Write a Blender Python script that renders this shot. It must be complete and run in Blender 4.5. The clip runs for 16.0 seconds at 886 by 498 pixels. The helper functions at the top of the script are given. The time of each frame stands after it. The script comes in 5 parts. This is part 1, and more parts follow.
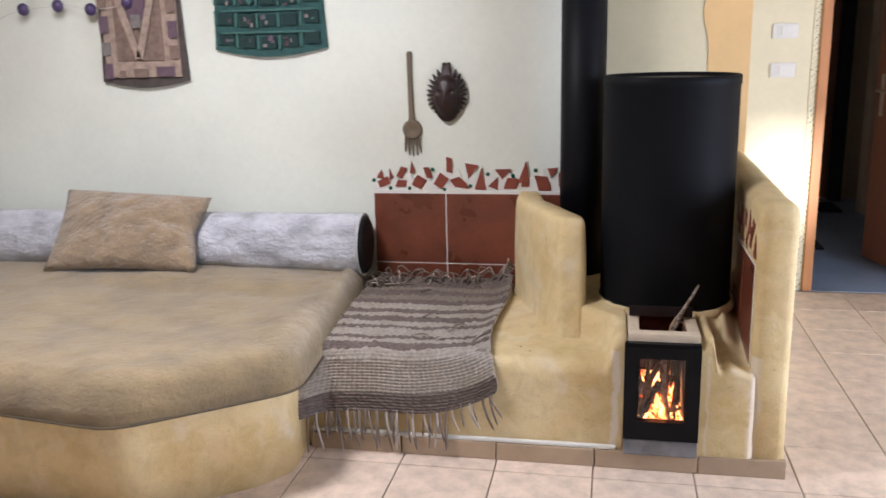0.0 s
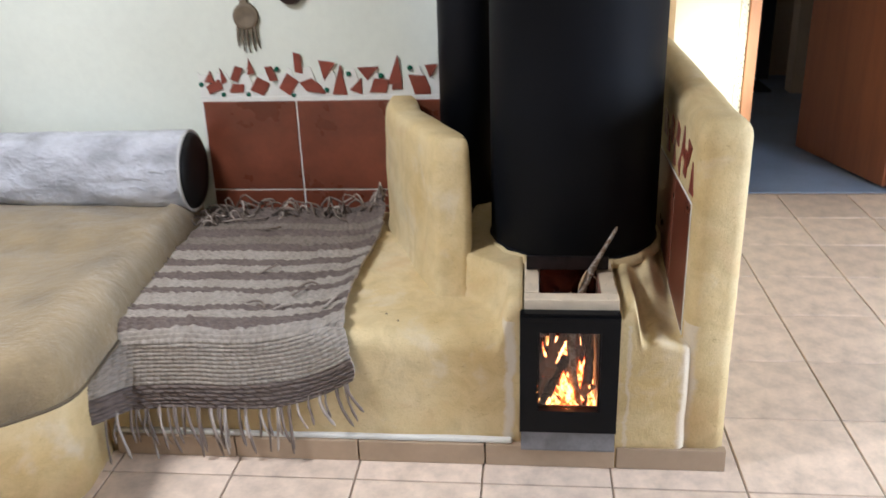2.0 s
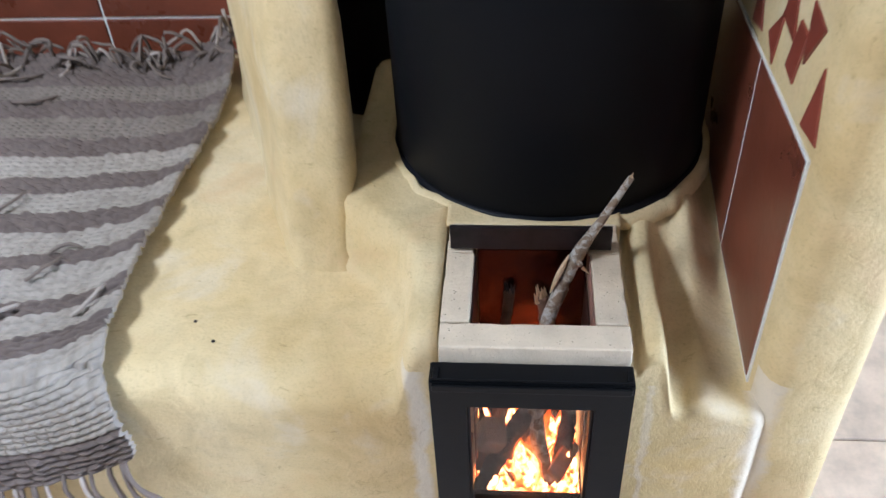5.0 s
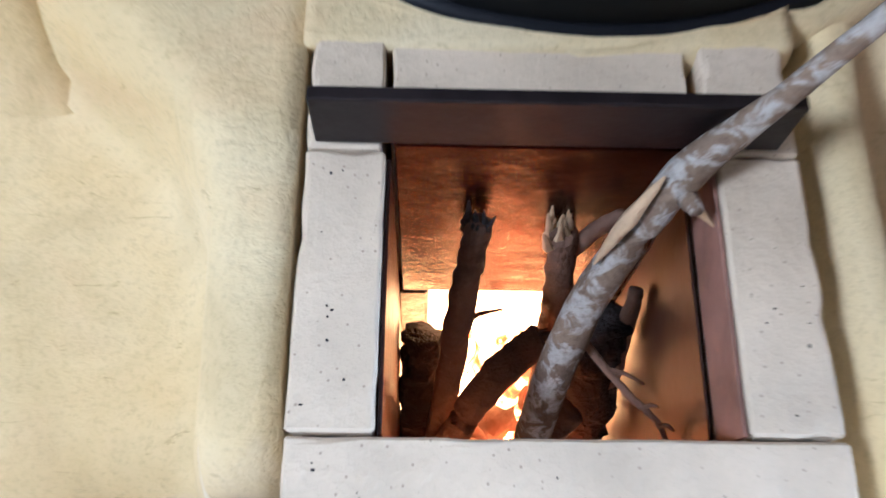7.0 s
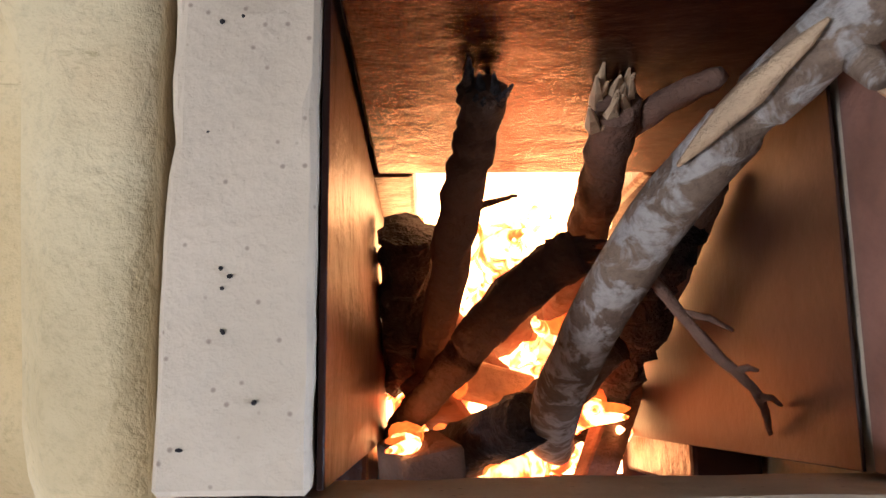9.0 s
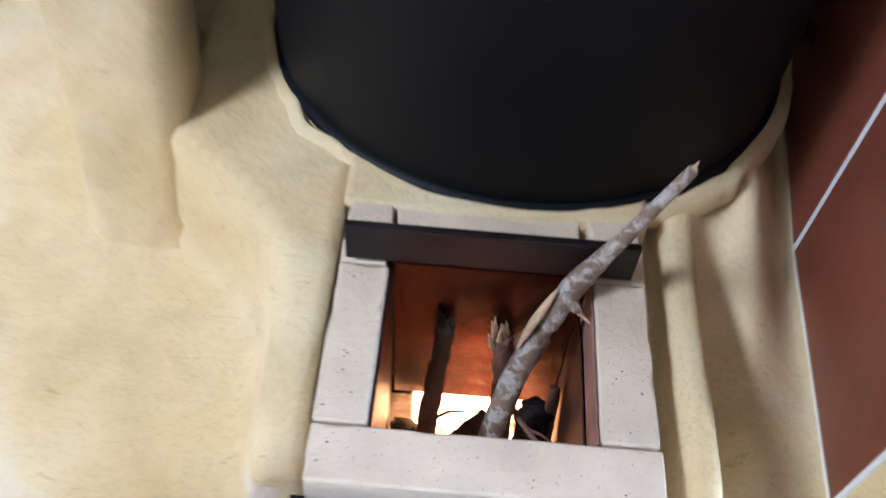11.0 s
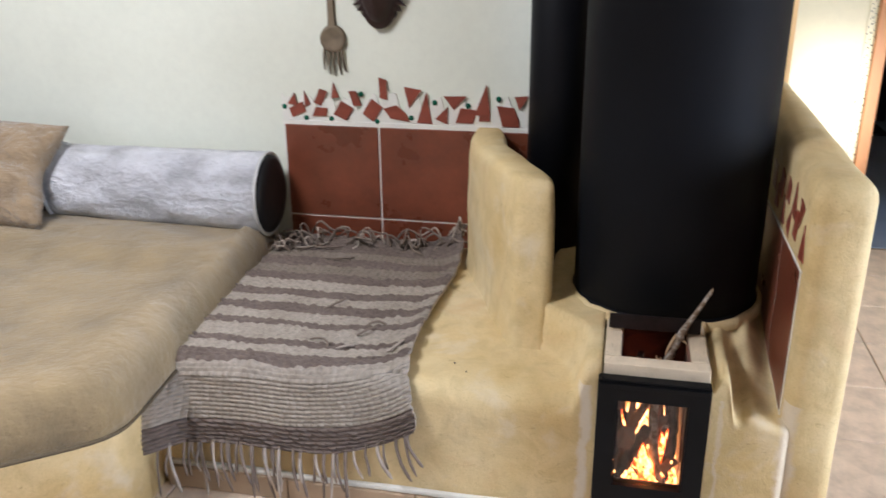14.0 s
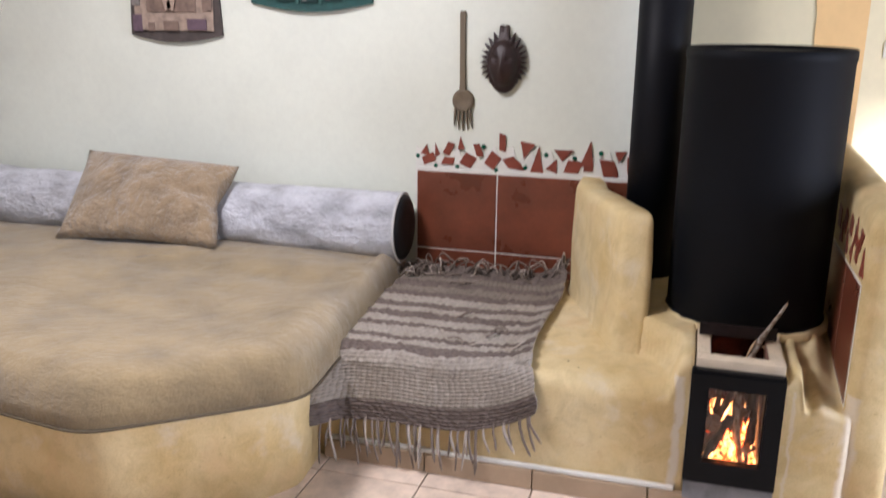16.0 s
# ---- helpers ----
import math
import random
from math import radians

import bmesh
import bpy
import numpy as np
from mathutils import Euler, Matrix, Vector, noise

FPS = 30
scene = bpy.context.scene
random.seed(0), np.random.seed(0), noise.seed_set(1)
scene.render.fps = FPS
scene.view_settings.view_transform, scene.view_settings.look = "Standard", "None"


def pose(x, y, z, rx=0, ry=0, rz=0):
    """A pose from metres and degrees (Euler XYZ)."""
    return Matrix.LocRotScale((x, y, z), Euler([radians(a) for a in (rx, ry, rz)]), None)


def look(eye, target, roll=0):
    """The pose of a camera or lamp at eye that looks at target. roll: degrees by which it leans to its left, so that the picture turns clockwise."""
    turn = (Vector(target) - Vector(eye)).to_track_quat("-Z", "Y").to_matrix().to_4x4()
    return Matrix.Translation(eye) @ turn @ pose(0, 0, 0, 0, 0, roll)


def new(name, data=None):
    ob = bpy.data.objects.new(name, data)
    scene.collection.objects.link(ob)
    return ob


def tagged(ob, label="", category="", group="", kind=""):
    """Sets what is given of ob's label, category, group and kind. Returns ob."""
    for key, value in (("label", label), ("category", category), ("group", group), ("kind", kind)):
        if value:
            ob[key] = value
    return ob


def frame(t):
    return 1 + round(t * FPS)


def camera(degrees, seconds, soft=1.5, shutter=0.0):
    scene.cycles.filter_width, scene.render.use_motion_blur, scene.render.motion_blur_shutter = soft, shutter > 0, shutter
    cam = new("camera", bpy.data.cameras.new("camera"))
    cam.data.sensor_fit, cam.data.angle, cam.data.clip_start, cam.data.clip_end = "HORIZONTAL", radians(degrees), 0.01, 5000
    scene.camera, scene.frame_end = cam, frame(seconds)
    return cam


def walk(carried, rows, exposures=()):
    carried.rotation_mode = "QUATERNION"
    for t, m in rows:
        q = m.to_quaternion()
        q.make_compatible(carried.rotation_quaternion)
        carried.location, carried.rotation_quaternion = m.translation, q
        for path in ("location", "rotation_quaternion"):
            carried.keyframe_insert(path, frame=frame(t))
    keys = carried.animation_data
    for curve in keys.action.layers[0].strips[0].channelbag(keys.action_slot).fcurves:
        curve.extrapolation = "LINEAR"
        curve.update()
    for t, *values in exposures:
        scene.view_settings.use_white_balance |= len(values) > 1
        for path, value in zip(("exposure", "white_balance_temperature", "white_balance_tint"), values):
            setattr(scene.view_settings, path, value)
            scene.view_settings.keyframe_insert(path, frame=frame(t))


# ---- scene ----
cam = camera(54.8, 16.0, shutter=0.45)
PATH = [
    (0, (0.973, 0.67, 1.448), (0.591, 2.576, 0.977), -1.4),
    (0.5, (0.946, 0.796, 1.426), (0.694, 2.719, 0.937), -2.3),
    (0.7, (0.955, 0.873, 1.423), (0.742, 2.791, 0.895), -1.9),
    (1, (0.996, 1.01, 1.412), (0.758, 2.92, 0.867), -2.0),
    (1.5, (1.057, 1.284, 1.421), (0.803, 3.183, 0.849), -1.4),
    (2, (1.051, 1.513, 1.411), (0.852, 3.355, 0.656), -2.0),
    (2.5, (1.012, 1.784, 1.402), (0.885, 3.61, 0.595), -3.2),
    (3, (1.038, 2.004, 1.38), (0.933, 3.789, 0.485), -3.2),
    (3.5, (1.103, 2.182, 1.37), (0.933, 3.923, 0.402), -2.8),
    (4, (1.153, 2.342, 1.356), (0.967, 4.052, 0.334), -3.2),
    (4.2, (1.149, 2.402, 1.34), (0.955, 4.082, 0.272), -3.6),
    (6.3, (1.121, 3.25, 1.032), (1.028, 4.318, -0.657), -2.1),
    (6.5, (1.115, 3.294, 0.985), (1.041, 4.284, -0.751), -1.5),
    (7, (1.098, 3.405, 0.845), (1.136, 4.165, -1.005), 3.6),
    (7.5, (1.1, 3.46, 0.755), (1.131, 4.018, -1.166), 3.3),
    (8, (1.104, 3.488, 0.712), (1.143, 3.883, -1.249), 5.2),
    (8.2, (1.104, 3.492, 0.697), (1.129, 3.831, -1.274), 3.5),
    (10.3, (1.127, 3.435, 0.761), (1.178, 4.082, -1.131), 7.9),
    (10.5, (1.134, 3.383, 0.811), (1.15, 4.187, -1.02), 5.7),
    (11, (1.122, 3.216, 1.012), (1.109, 4.443, -0.567), 4.3),
    (11.5, (1.076, 2.858, 1.145), (1.067, 4.409, -0.118), 0.8),
    (12, (1.059, 2.533, 1.275), (1.031, 4.206, 0.179), 0.6),
    (12.5, (1.09, 2.195, 1.322), (0.898, 3.943, 0.37), 0.4),
    (13, (1.035, 1.943, 1.371), (0.827, 3.748, 0.535), -0.9),
    (13.5, (1.008, 1.77, 1.401), (0.762, 3.589, 0.605), -0.9),
    (14, (1.054, 1.683, 1.419), (0.654, 3.509, 0.708), -0.5),
    (14.5, (1.089, 1.601, 1.41), (0.548, 3.403, 0.731), -0.7),
    (15, (1.02, 1.45, 1.414), (0.467, 3.259, 0.764), -0.9),
    (15.5, (0.941, 1.237, 1.395), (0.405, 3.051, 0.744), -1.6),
    (16, (0.979, 1.115, 1.413), (0.44, 2.964, 0.875), 0.5),
]
EXPOSURES = [(0.0, 0.38, 6050, 15), (2.5, 0.46, 5800, 7), (4.0, 0.51, 5600, 5), (6.3, 1.12, 4780, 8), (7.2, 0.97, 4860, 8), (7.6, 0.66, 5100, 9), (8.0, 0.50, 5350, 14), (10.3, 0.62, 5400, 9), (11.0, 1.00, 4960, 10), (11.5, 1.04, 5100, 11), (12.0, 0.85, 5250, 8), (13.5, 0.5, 5900, 9), (16.0, 0.44, 6100, 16)]
walk(cam, [(t, look(eye, target, roll)) for t, eye, target, roll in PATH], EXPOSURES)

# ---- light ----
world = bpy.data.worlds.new("sky")
scene.world = world
world.use_nodes = True
wn = world.node_tree.nodes
sky = wn.new("ShaderNodeTexSky")
sky.sky_type, sky.sun_disc = "NISHITA", False
sky.sun_elevation, sky.sun_rotation = radians(10), radians(168)
world.node_tree.links.new(sky.outputs[0], wn["Background"].inputs[0])
wn["Background"].inputs[1].default_value = 0.1


def lamp(name, kind, m, energy, color, **more):
    data = bpy.data.lights.new(name, kind)
    data.energy, data.color = energy, color
    for key, value in more.items():
        if key == "size":
            data.size = value
        if key == "size_y":
            data.shape, data.size_y = "RECTANGLE", value
        if key == "angle":
            data.angle = value
    ob = new(name, data)
    ob.matrix_world = m
    return ob


# The low sun lands beside the hall door through a small high opening, unseen and added, in the south wall.
SUN_WAY = Vector((-0.2, 1.0, -0.18)).normalized()
lamp("sun", "SUN", look(-10 * SUN_WAY, (0, 0, 0)), 5.0, (1.0, 0.93, 0.82), angle=radians(2.5))
# Added fill lamps: three in unseen wall openings for daylight, one unseen overhead.
lamp("window_light", "AREA", look((-3.22, -1.55, 1.75), (-0.6, 4, 0.9)), 11, (0.78, 0.855, 1.0), size=1.25, size_y=1.3)
lamp("window_light_west", "AREA", look((-3.93, 0.6, 1.75), (0, 2.4, 0.8)), 7, (0.78, 0.855, 1.0), size=2.6, size_y=1.2)
lamp("glass_door_light", "AREA", look((4.44, 2.6, 1.15), (1.2, 3.6, 0.2)), 120, (0.80, 0.865, 1.0), size=1.5, size_y=1.9)
lamp("ceiling_lamp_light", "AREA", look((-0.6, 2.75, 2.50), (-0.6, 2.75, 0)), 48, (1.0, 0.95, 0.93), size=0.5)
# The wood fire's own light, low in the firebox.
fire_light = lamp("fire_light", "POINT", pose(1.187, 3.492, 0.235), 0.12, (1.0, 0.22, 0.045))
fire_light.data.shadow_soft_size = 0.02

# ---- materials ----


def material(name):
    m = bpy.data.materials.new(name)
    m.use_nodes = True
    return m, m.node_tree, m.node_tree.nodes["Principled BSDF"]


def link(tree, a, b):
    tree.links.new(a, b)


def noise_node(tree, scale, detail=4.0, rough=0.55, coord="Object", stretch=None, distortion=0.0):
    tc = tree.nodes.new("ShaderNodeTexCoord")
    n = tree.nodes.new("ShaderNodeTexNoise")
    n.inputs["Scale"].default_value, n.inputs["Detail"].default_value = scale, detail
    n.inputs["Roughness"].default_value, n.inputs["Distortion"].default_value = rough, distortion
    src = tc.outputs[coord]
    if stretch:
        mp = tree.nodes.new("ShaderNodeMapping")
        mp.inputs["Scale"].default_value = stretch
        link(tree, src, mp.inputs[0])
        src = mp.outputs[0]
    link(tree, src, n.inputs["Vector"])
    return n


def ramp(tree, fac, stops, interpolation="LINEAR"):
    r = tree.nodes.new("ShaderNodeValToRGB")
    r.color_ramp.interpolation = interpolation
    els = r.color_ramp.elements
    while len(els) < len(stops):
        els.new(0.5)
    for e, (p, c) in zip(els, stops):
        e.position, e.color = p, (*c, 1)
    link(tree, fac, r.inputs[0])
    return r


def mixed(tree, a, b, fac, blend="MIX"):
    mx = tree.nodes.new("ShaderNodeMix")
    mx.data_type, mx.blend_type = "RGBA", blend
    for value, sock in ((fac, mx.inputs[0]), (a, mx.inputs[6]), (b, mx.inputs[7])):
        if isinstance(value, (int, float)):
            sock.default_value = value
        elif isinstance(value, tuple):
            sock.default_value = (*value, 1)
        else:
            link(tree, value, sock)
    return mx.outputs[2]


def bump(tree, bsdf, height, strength, distance, before=None):
    b = tree.nodes.new("ShaderNodeBump")
    b.inputs["Strength"].default_value, b.inputs["Distance"].default_value = strength, distance
    link(tree, height, b.inputs["Height"])
    if before:
        link(tree, before.outputs[0], b.inputs["Normal"])
    link(tree, b.outputs[0], bsdf.inputs["Normal"])
    return b


def shade(c, k):
    return tuple(min(1, v * k) for v in c)


def surface(name, color, rough=0.6, vary=0.18, big=2.0, fine=60.0, relief=0.3, depth=0.002, metal=0.0, spots=None, spot_scale=90, coord="Object", each=0.0, sheen=0.0, stretch=None, spec=0.5):
    """A plain worn surface: colour at two scales, fine relief, optional dark specks, optional change from piece to piece."""
    m, t, b = material(name)
    n1, n2 = noise_node(t, big, 5, coord=coord, stretch=stretch), noise_node(t, fine, 6, 0.65, coord=coord, stretch=stretch)
    c = ramp(t, n1.outputs[0], [(0.28, shade(color, 1 - vary)), (0.52, color), (0.75, shade(color, 1 + vary * 0.7))]).outputs[0]
    c = mixed(t, c, ramp(t, n2.outputs[0], [(0.3, (0.72, 0.72, 0.72)), (0.62, (1, 1, 1))]).outputs[0], 0.45 * min(1, vary * 3), "MULTIPLY")
    if spots:
        v = t.nodes.new("ShaderNodeTexVoronoi")
        v.inputs["Scale"].default_value = spot_scale
        tc = t.nodes.new("ShaderNodeTexCoord")
        link(t, tc.outputs[coord], v.inputs["Vector"])
        c = mixed(t, spots, c, ramp(t, v.outputs["Distance"], [(0.06, (0, 0, 0)), (0.14, (1, 1, 1))]).outputs[0])
    if each:
        info = t.nodes.new("ShaderNodeObjectInfo")
        c = mixed(t, c, ramp(t, info.outputs["Random"], [(0, shade((1, 1, 1), 1 - each)), (1, (1, 1, 1))]).outputs[0], 1.0, "MULTIPLY")
    link(t, c, b.inputs["Base Color"])
    link(t, ramp(t, n1.outputs[0], [(0.3, (rough * 0.88,) * 3), (0.7, (min(1, rough * 1.1),) * 3)]).outputs[0], b.inputs["Roughness"])
    b.inputs["Metallic"].default_value = metal
    b.inputs["Specular IOR Level"].default_value = spec
    if sheen:
        b.inputs["Sheen Weight"].default_value = sheen
    if relief:
        first = bump(t, b, n1.outputs[0], relief * 0.8, depth * 6)
        bump(t, b, n2.outputs[0], relief, depth, first)
    return m


M = {}
M["wall"] = surface("lime_wall", (0.72, 0.745, 0.66), 0.85, 0.11, 1.0, 40, 0.25, 0.002)
M["wall_yellow"] = surface("yellow_wash_wall", (0.78, 0.72, 0.53), 0.85, 0.10, 2.0, 40, 0.25, 0.002)
M["wall_cream"] = surface("cream_wash_wall", (0.70, 0.635, 0.43), 0.85, 0.10, 1.5, 40, 0.25, 0.002)
M["stripe"] = surface("orange_wash", (0.80, 0.54, 0.25), 0.85, 0.10, 3.0, 40, 0.25, 0.002)


def clay():
    """Hand-laid ochre clay plaster: cloudy colour, sand, trowel marks, and pale lime smears in two corners."""
    m, t, b = material("ochre_clay_plaster")
    cloud, mid, sand = noise_node(t, 2.6, 5, 0.6), noise_node(t, 13, 5, 0.6, distortion=0.6), noise_node(t, 240, 4, 0.7)
    c = ramp(t, cloud.outputs[0], [(0.30, (0.60, 0.43, 0.185)), (0.46, (0.66, 0.51, 0.260)), (0.60, (0.69, 0.56, 0.320)), (0.74, (0.715, 0.62, 0.42))]).outputs[0]
    c = mixed(t, c, ramp(t, mid.outputs[0], [(0.33, (0.80, 0.78, 0.74)), (0.55, (1, 1, 1)), (0.72, (1.05, 1.06, 1.10))]).outputs[0], 0.7, "MULTIPLY")
    c = mixed(t, c, ramp(t, sand.outputs[0], [(0.30, (0.70, 0.68, 0.66)), (0.50, (1, 1, 1))]).outputs[0], 0.5, "MULTIPLY")
    wash = noise_node(t, 5.5, 4, 0.6, distortion=0.4)
    c = mixed(t, c, (0.715, 0.665, 0.575), ramp(t, wash.outputs[0], [(0.58, (0, 0, 0)), (0.72, (0.42,) * 3)]).outputs[0])
    c = mixed(t, c, (0.64, 0.44, 0.23), ramp(t, wash.outputs[0], [(0.30, (0.45,) * 3), (0.42, (0, 0, 0))]).outputs[0])
    pits = noise_node(t, 75, 3, 0.6, distortion=0.8)
    scratch = noise_node(t, 26, 4, 0.7, stretch=(1.0, 2.6, 1.6), distortion=1.5)
    c = mixed(t, c, ramp(t, scratch.outputs[0], [(0.30, (0.72, 0.68, 0.62)), (0.37, (1, 1, 1))]).outputs[0], 0.8, "MULTIPLY")
    tc, sep = t.nodes.new("ShaderNodeTexCoord"), t.nodes.new("ShaderNodeSeparateXYZ")
    link(t, tc.outputs["Object"], sep.inputs[0])

    def math_node(op, a, v, clamp=False):
        n = t.nodes.new("ShaderNodeMath")
        n.operation, n.use_clamp = op, clamp
        for value, sock in ((a, n.inputs[0]), (v, n.inputs[1])):
            if isinstance(value, (int, float)):
                sock.default_value = value
            else:
                link(t, value, sock)
        return n.outputs[0]

    wob = math_node("MULTIPLY", math_node("SUBTRACT", mid.outputs[0], 0.5), 0.05)
    front = math_node("LESS_THAN", sep.outputs["Y"], 3.475)
    low = math_node("LESS_THAN", sep.outputs["Z"], 0.42)
    for x, half, most in ((1.452, 0.014, 0.5), (1.003, 0.010, 0.65), (1.305, 0.005, 0.3)):
        off = math_node("ABSOLUTE", math_node("SUBTRACT", math_node("ADD", sep.outputs["X"], wob), x), 0)
        k = math_node("SUBTRACT", 1.6, math_node("DIVIDE", off, half), True)
        k = math_node("MULTIPLY", math_node("MULTIPLY", k, front), math_node("MULTIPLY", low, most))
        c = mixed(t, c, (0.72, 0.67, 0.61), k)
    link(t, c, b.inputs["Base Color"])
    b.inputs["Roughness"].default_value = 0.72
    one = bump(t, b, cloud.outputs[0], 0.35, 0.02)
    two = bump(t, b, mid.outputs[0], 0.45, 0.006, one)
    three = bump(t, b, pits.outputs[0], 0.36, 0.003, two)
    bump(t, b, sand.outputs[0], 0.65, 0.0014, three)
    return m


M["cob"] = clay()
# Unseen walls and ceiling are darkened to cut the bounced light.
M["wall_dim"] = surface("bounce_cutting_plaster", (0.44, 0.40, 0.33), 0.9, 0.15, 2.0, 60, 0.3)
M["ceiling_dim"] = surface("bounce_cutting_ceiling", (0.36, 0.33, 0.28), 0.7, 0.25, 2.0, 60, 0.2, stretch=(1, 8, 1))
M["grout"] = surface("tile_grout", (0.34, 0.27, 0.205), 0.9, 0.2, 6, 90, 0.3)
M["floor_tile"] = surface("pinkish_floor_tile", (0.80, 0.645, 0.515), 0.34, 0.26, 13.0, 70, 0.25, 0.001, each=0.16)
M["base_tile"] = surface("tan_base_tile", (0.43, 0.315, 0.21), 0.4, 0.16, 6.0, 60, 0.2, 0.001, each=0.15)
M["red_tile"] = surface("terracotta_glazed_tile", (0.19, 0.056, 0.030), 0.30, 0.34, 7.0, 60, 0.2, 0.0015)
M["shard"] = surface("terracotta_shard", (0.25, 0.058, 0.035), 0.35, 0.25, 9.0, 60, 0.2, 0.001, each=0.25)
M["mosaic_bed"] = surface("white_mosaic_mortar", (0.74, 0.73, 0.68), 0.85, 0.08, 8.0, 80, 0.5, 0.002)
M["green_glass"] = surface("green_glass_nugget", (0.01, 0.10, 0.06), 0.08, 0.2, 30, 90, 0.0)
M["drum"] = surface("matt_black_steel", (0.0055, 0.0062, 0.0082), 0.55, 0.25, 4.0, 180, 0.12, 0.0008, spec=0.10)
M["pipe"] = surface("black_flue_steel", (0.0055, 0.006, 0.0085), 0.5, 0.25, 4.0, 160, 0.1, 0.0008, spec=0.15)
M["iron"] = surface("black_cast_iron", (0.004, 0.0042, 0.005), 0.45, 0.3, 12, 220, 0.25, 0.0006, spec=0.16)
# Sooty steel whose base is reddened to carry the fire's reflection.
M["plate"] = surface("sooty_fire_tinted_plate", (0.042, 0.0125, 0.008), 0.24, 0.7, 26, 260, 0.45, 0.0008, metal=1.0)
M["bar"] = surface("dark_steel_bar", (0.022, 0.016, 0.016), 0.42, 0.5, 30, 200, 0.3, 0.0006, metal=0.4, spec=0.3)
M["zinc"] = surface("dusty_zinc_sheet", (0.26, 0.26, 0.275), 0.5, 0.35, 14, 120, 0.2, 0.0006, metal=0.7)
M["firebrick"] = surface("pale_firebrick", (0.60, 0.49, 0.35), 0.9, 0.16, 20, 260, 0.7, 0.0012, spots=(0.34, 0.25, 0.18), spot_scale=170)
# Scorched brick and the right facing also get firelight red in their base.
M["sootbrick"] = surface("scorched_firebrick", (0.030, 0.0095, 0.006), 0.34, 0.5, 22, 140, 0.6, 0.0016, spec=0.3)
M["tintbrick"] = surface("fire_tinted_brick", (0.038, 0.0175, 0.012), 0.5, 0.4, 12, 140, 0.3, 0.0008, spec=0.3)
M["pinkbrick"] = surface("heat_reddened_brick", (0.24, 0.125, 0.09), 0.7, 0.45, 26, 140, 0.5, 0.0010)
M["mattress"] = surface("khaki_plush", (0.275, 0.203, 0.106), 0.95, 0.30, 7.0, 85, 0.6, 0.008, sheen=0.4)
M["hem"] = surface("brown_hem", (0.10, 0.075, 0.045), 0.95, 0.2, 12, 120, 0.3)
M["pillow"] = surface("tan_plush", (0.32, 0.225, 0.13), 0.95, 0.42, 11.0, 65, 1.0, 0.013, sheen=0.5)
M["bolster"] = surface("white_fleece", (0.62, 0.63, 0.68), 0.95, 0.5, 7.0, 60, 1.0, 0.013, sheen=0.3, stretch=(0.85, 1.2, 1.2))
M["leather"] = surface("black_leatherette", (0.008, 0.0085, 0.010), 0.5, 0.2, 12, 260, 0.3, 0.0006, spec=0.3)
M["piping"] = surface("white_piping", (0.6, 0.6, 0.6), 0.8, 0.1, 20, 200, 0.2)
M["wood"] = surface("orange_door_wood", (0.29, 0.105, 0.045), 0.4, 0.2, 2.5, 40, 0.1, 0.0008, stretch=(6, 6, 0.6))
M["frame_wood"] = surface("orange_frame_wood", (0.52, 0.235, 0.095), 0.45, 0.15, 2.5, 50, 0.15, 0.0008, stretch=(6, 6, 0.6))
M["brass"] = surface("brushed_handle", (0.62, 0.55, 0.42), 0.3, 0.1, 20, 120, 0.05, metal=1.0)
M["plastic"] = surface("white_switch_plastic", (0.78, 0.77, 0.74), 0.35, 0.03, 10, 100, 0.0)
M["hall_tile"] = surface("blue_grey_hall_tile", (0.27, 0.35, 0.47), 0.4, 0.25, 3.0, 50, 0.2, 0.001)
# Hall wall and dark wood colours are raised in place of hall light.
M["hall_wall"] = surface("lightened_hall_wall", (0.62, 0.52, 0.40), 0.85, 0.12, 2.0, 40, 0.2)
M["dark_wood"] = surface("dark_brown_wood", (0.16, 0.065, 0.038), 0.5, 0.25, 3, 60, 0.15, stretch=(6, 6, 0.6))
M["dark_cloth"] = surface("dark_blue_cloth", (0.02, 0.022, 0.035), 0.95, 0.25, 8, 120, 0.4)
M["spoon"] = surface("weathered_wood", (0.17, 0.13, 0.085), 0.7, 0.3, 8, 120, 0.4, 0.001, stretch=(4, 4, 0.5))
M["mask"] = surface("dark_carved_wood", (0.026, 0.010, 0.009), 0.45, 0.4, 16, 140, 0.5, 0.002)
M["bead"] = surface("purple_bead", (0.055, 0.035, 0.10), 0.35, 0.2, 30, 90, 0.1)
M["thread"] = surface("pale_thread", (0.55, 0.53, 0.48), 0.9, 0.1, 30, 90, 0.0)


def bark():
    """Brown bark with pale grey lichen patches."""
    m, t, b = material("mottled_bark")
    patch, mid, fine = noise_node(t, 75, 4, 0.6, distortion=0.7), noise_node(t, 22, 3), noise_node(t, 300, 4, 0.7)
    c = ramp(t, mid.outputs[0], [(0.35, (0.13, 0.085, 0.055)), (0.65, (0.25, 0.175, 0.115))]).outputs[0]
    c = mixed(t, c, (0.42, 0.38, 0.335), ramp(t, patch.outputs[0], [(0.47, (0, 0, 0)), (0.56, (0.9,) * 3)]).outputs[0])
    c = mixed(t, c, ramp(t, fine.outputs[0], [(0.35, (0.6, 0.58, 0.56)), (0.55, (1, 1, 1))]).outputs[0], 0.7, "MULTIPLY")
    link(t, c, b.inputs["Base Color"])
    b.inputs["Roughness"].default_value = 0.85
    one = bump(t, b, patch.outputs[0], 0.8, 0.003)
    bump(t, b, fine.outputs[0], 0.6, 0.001, one)
    return m


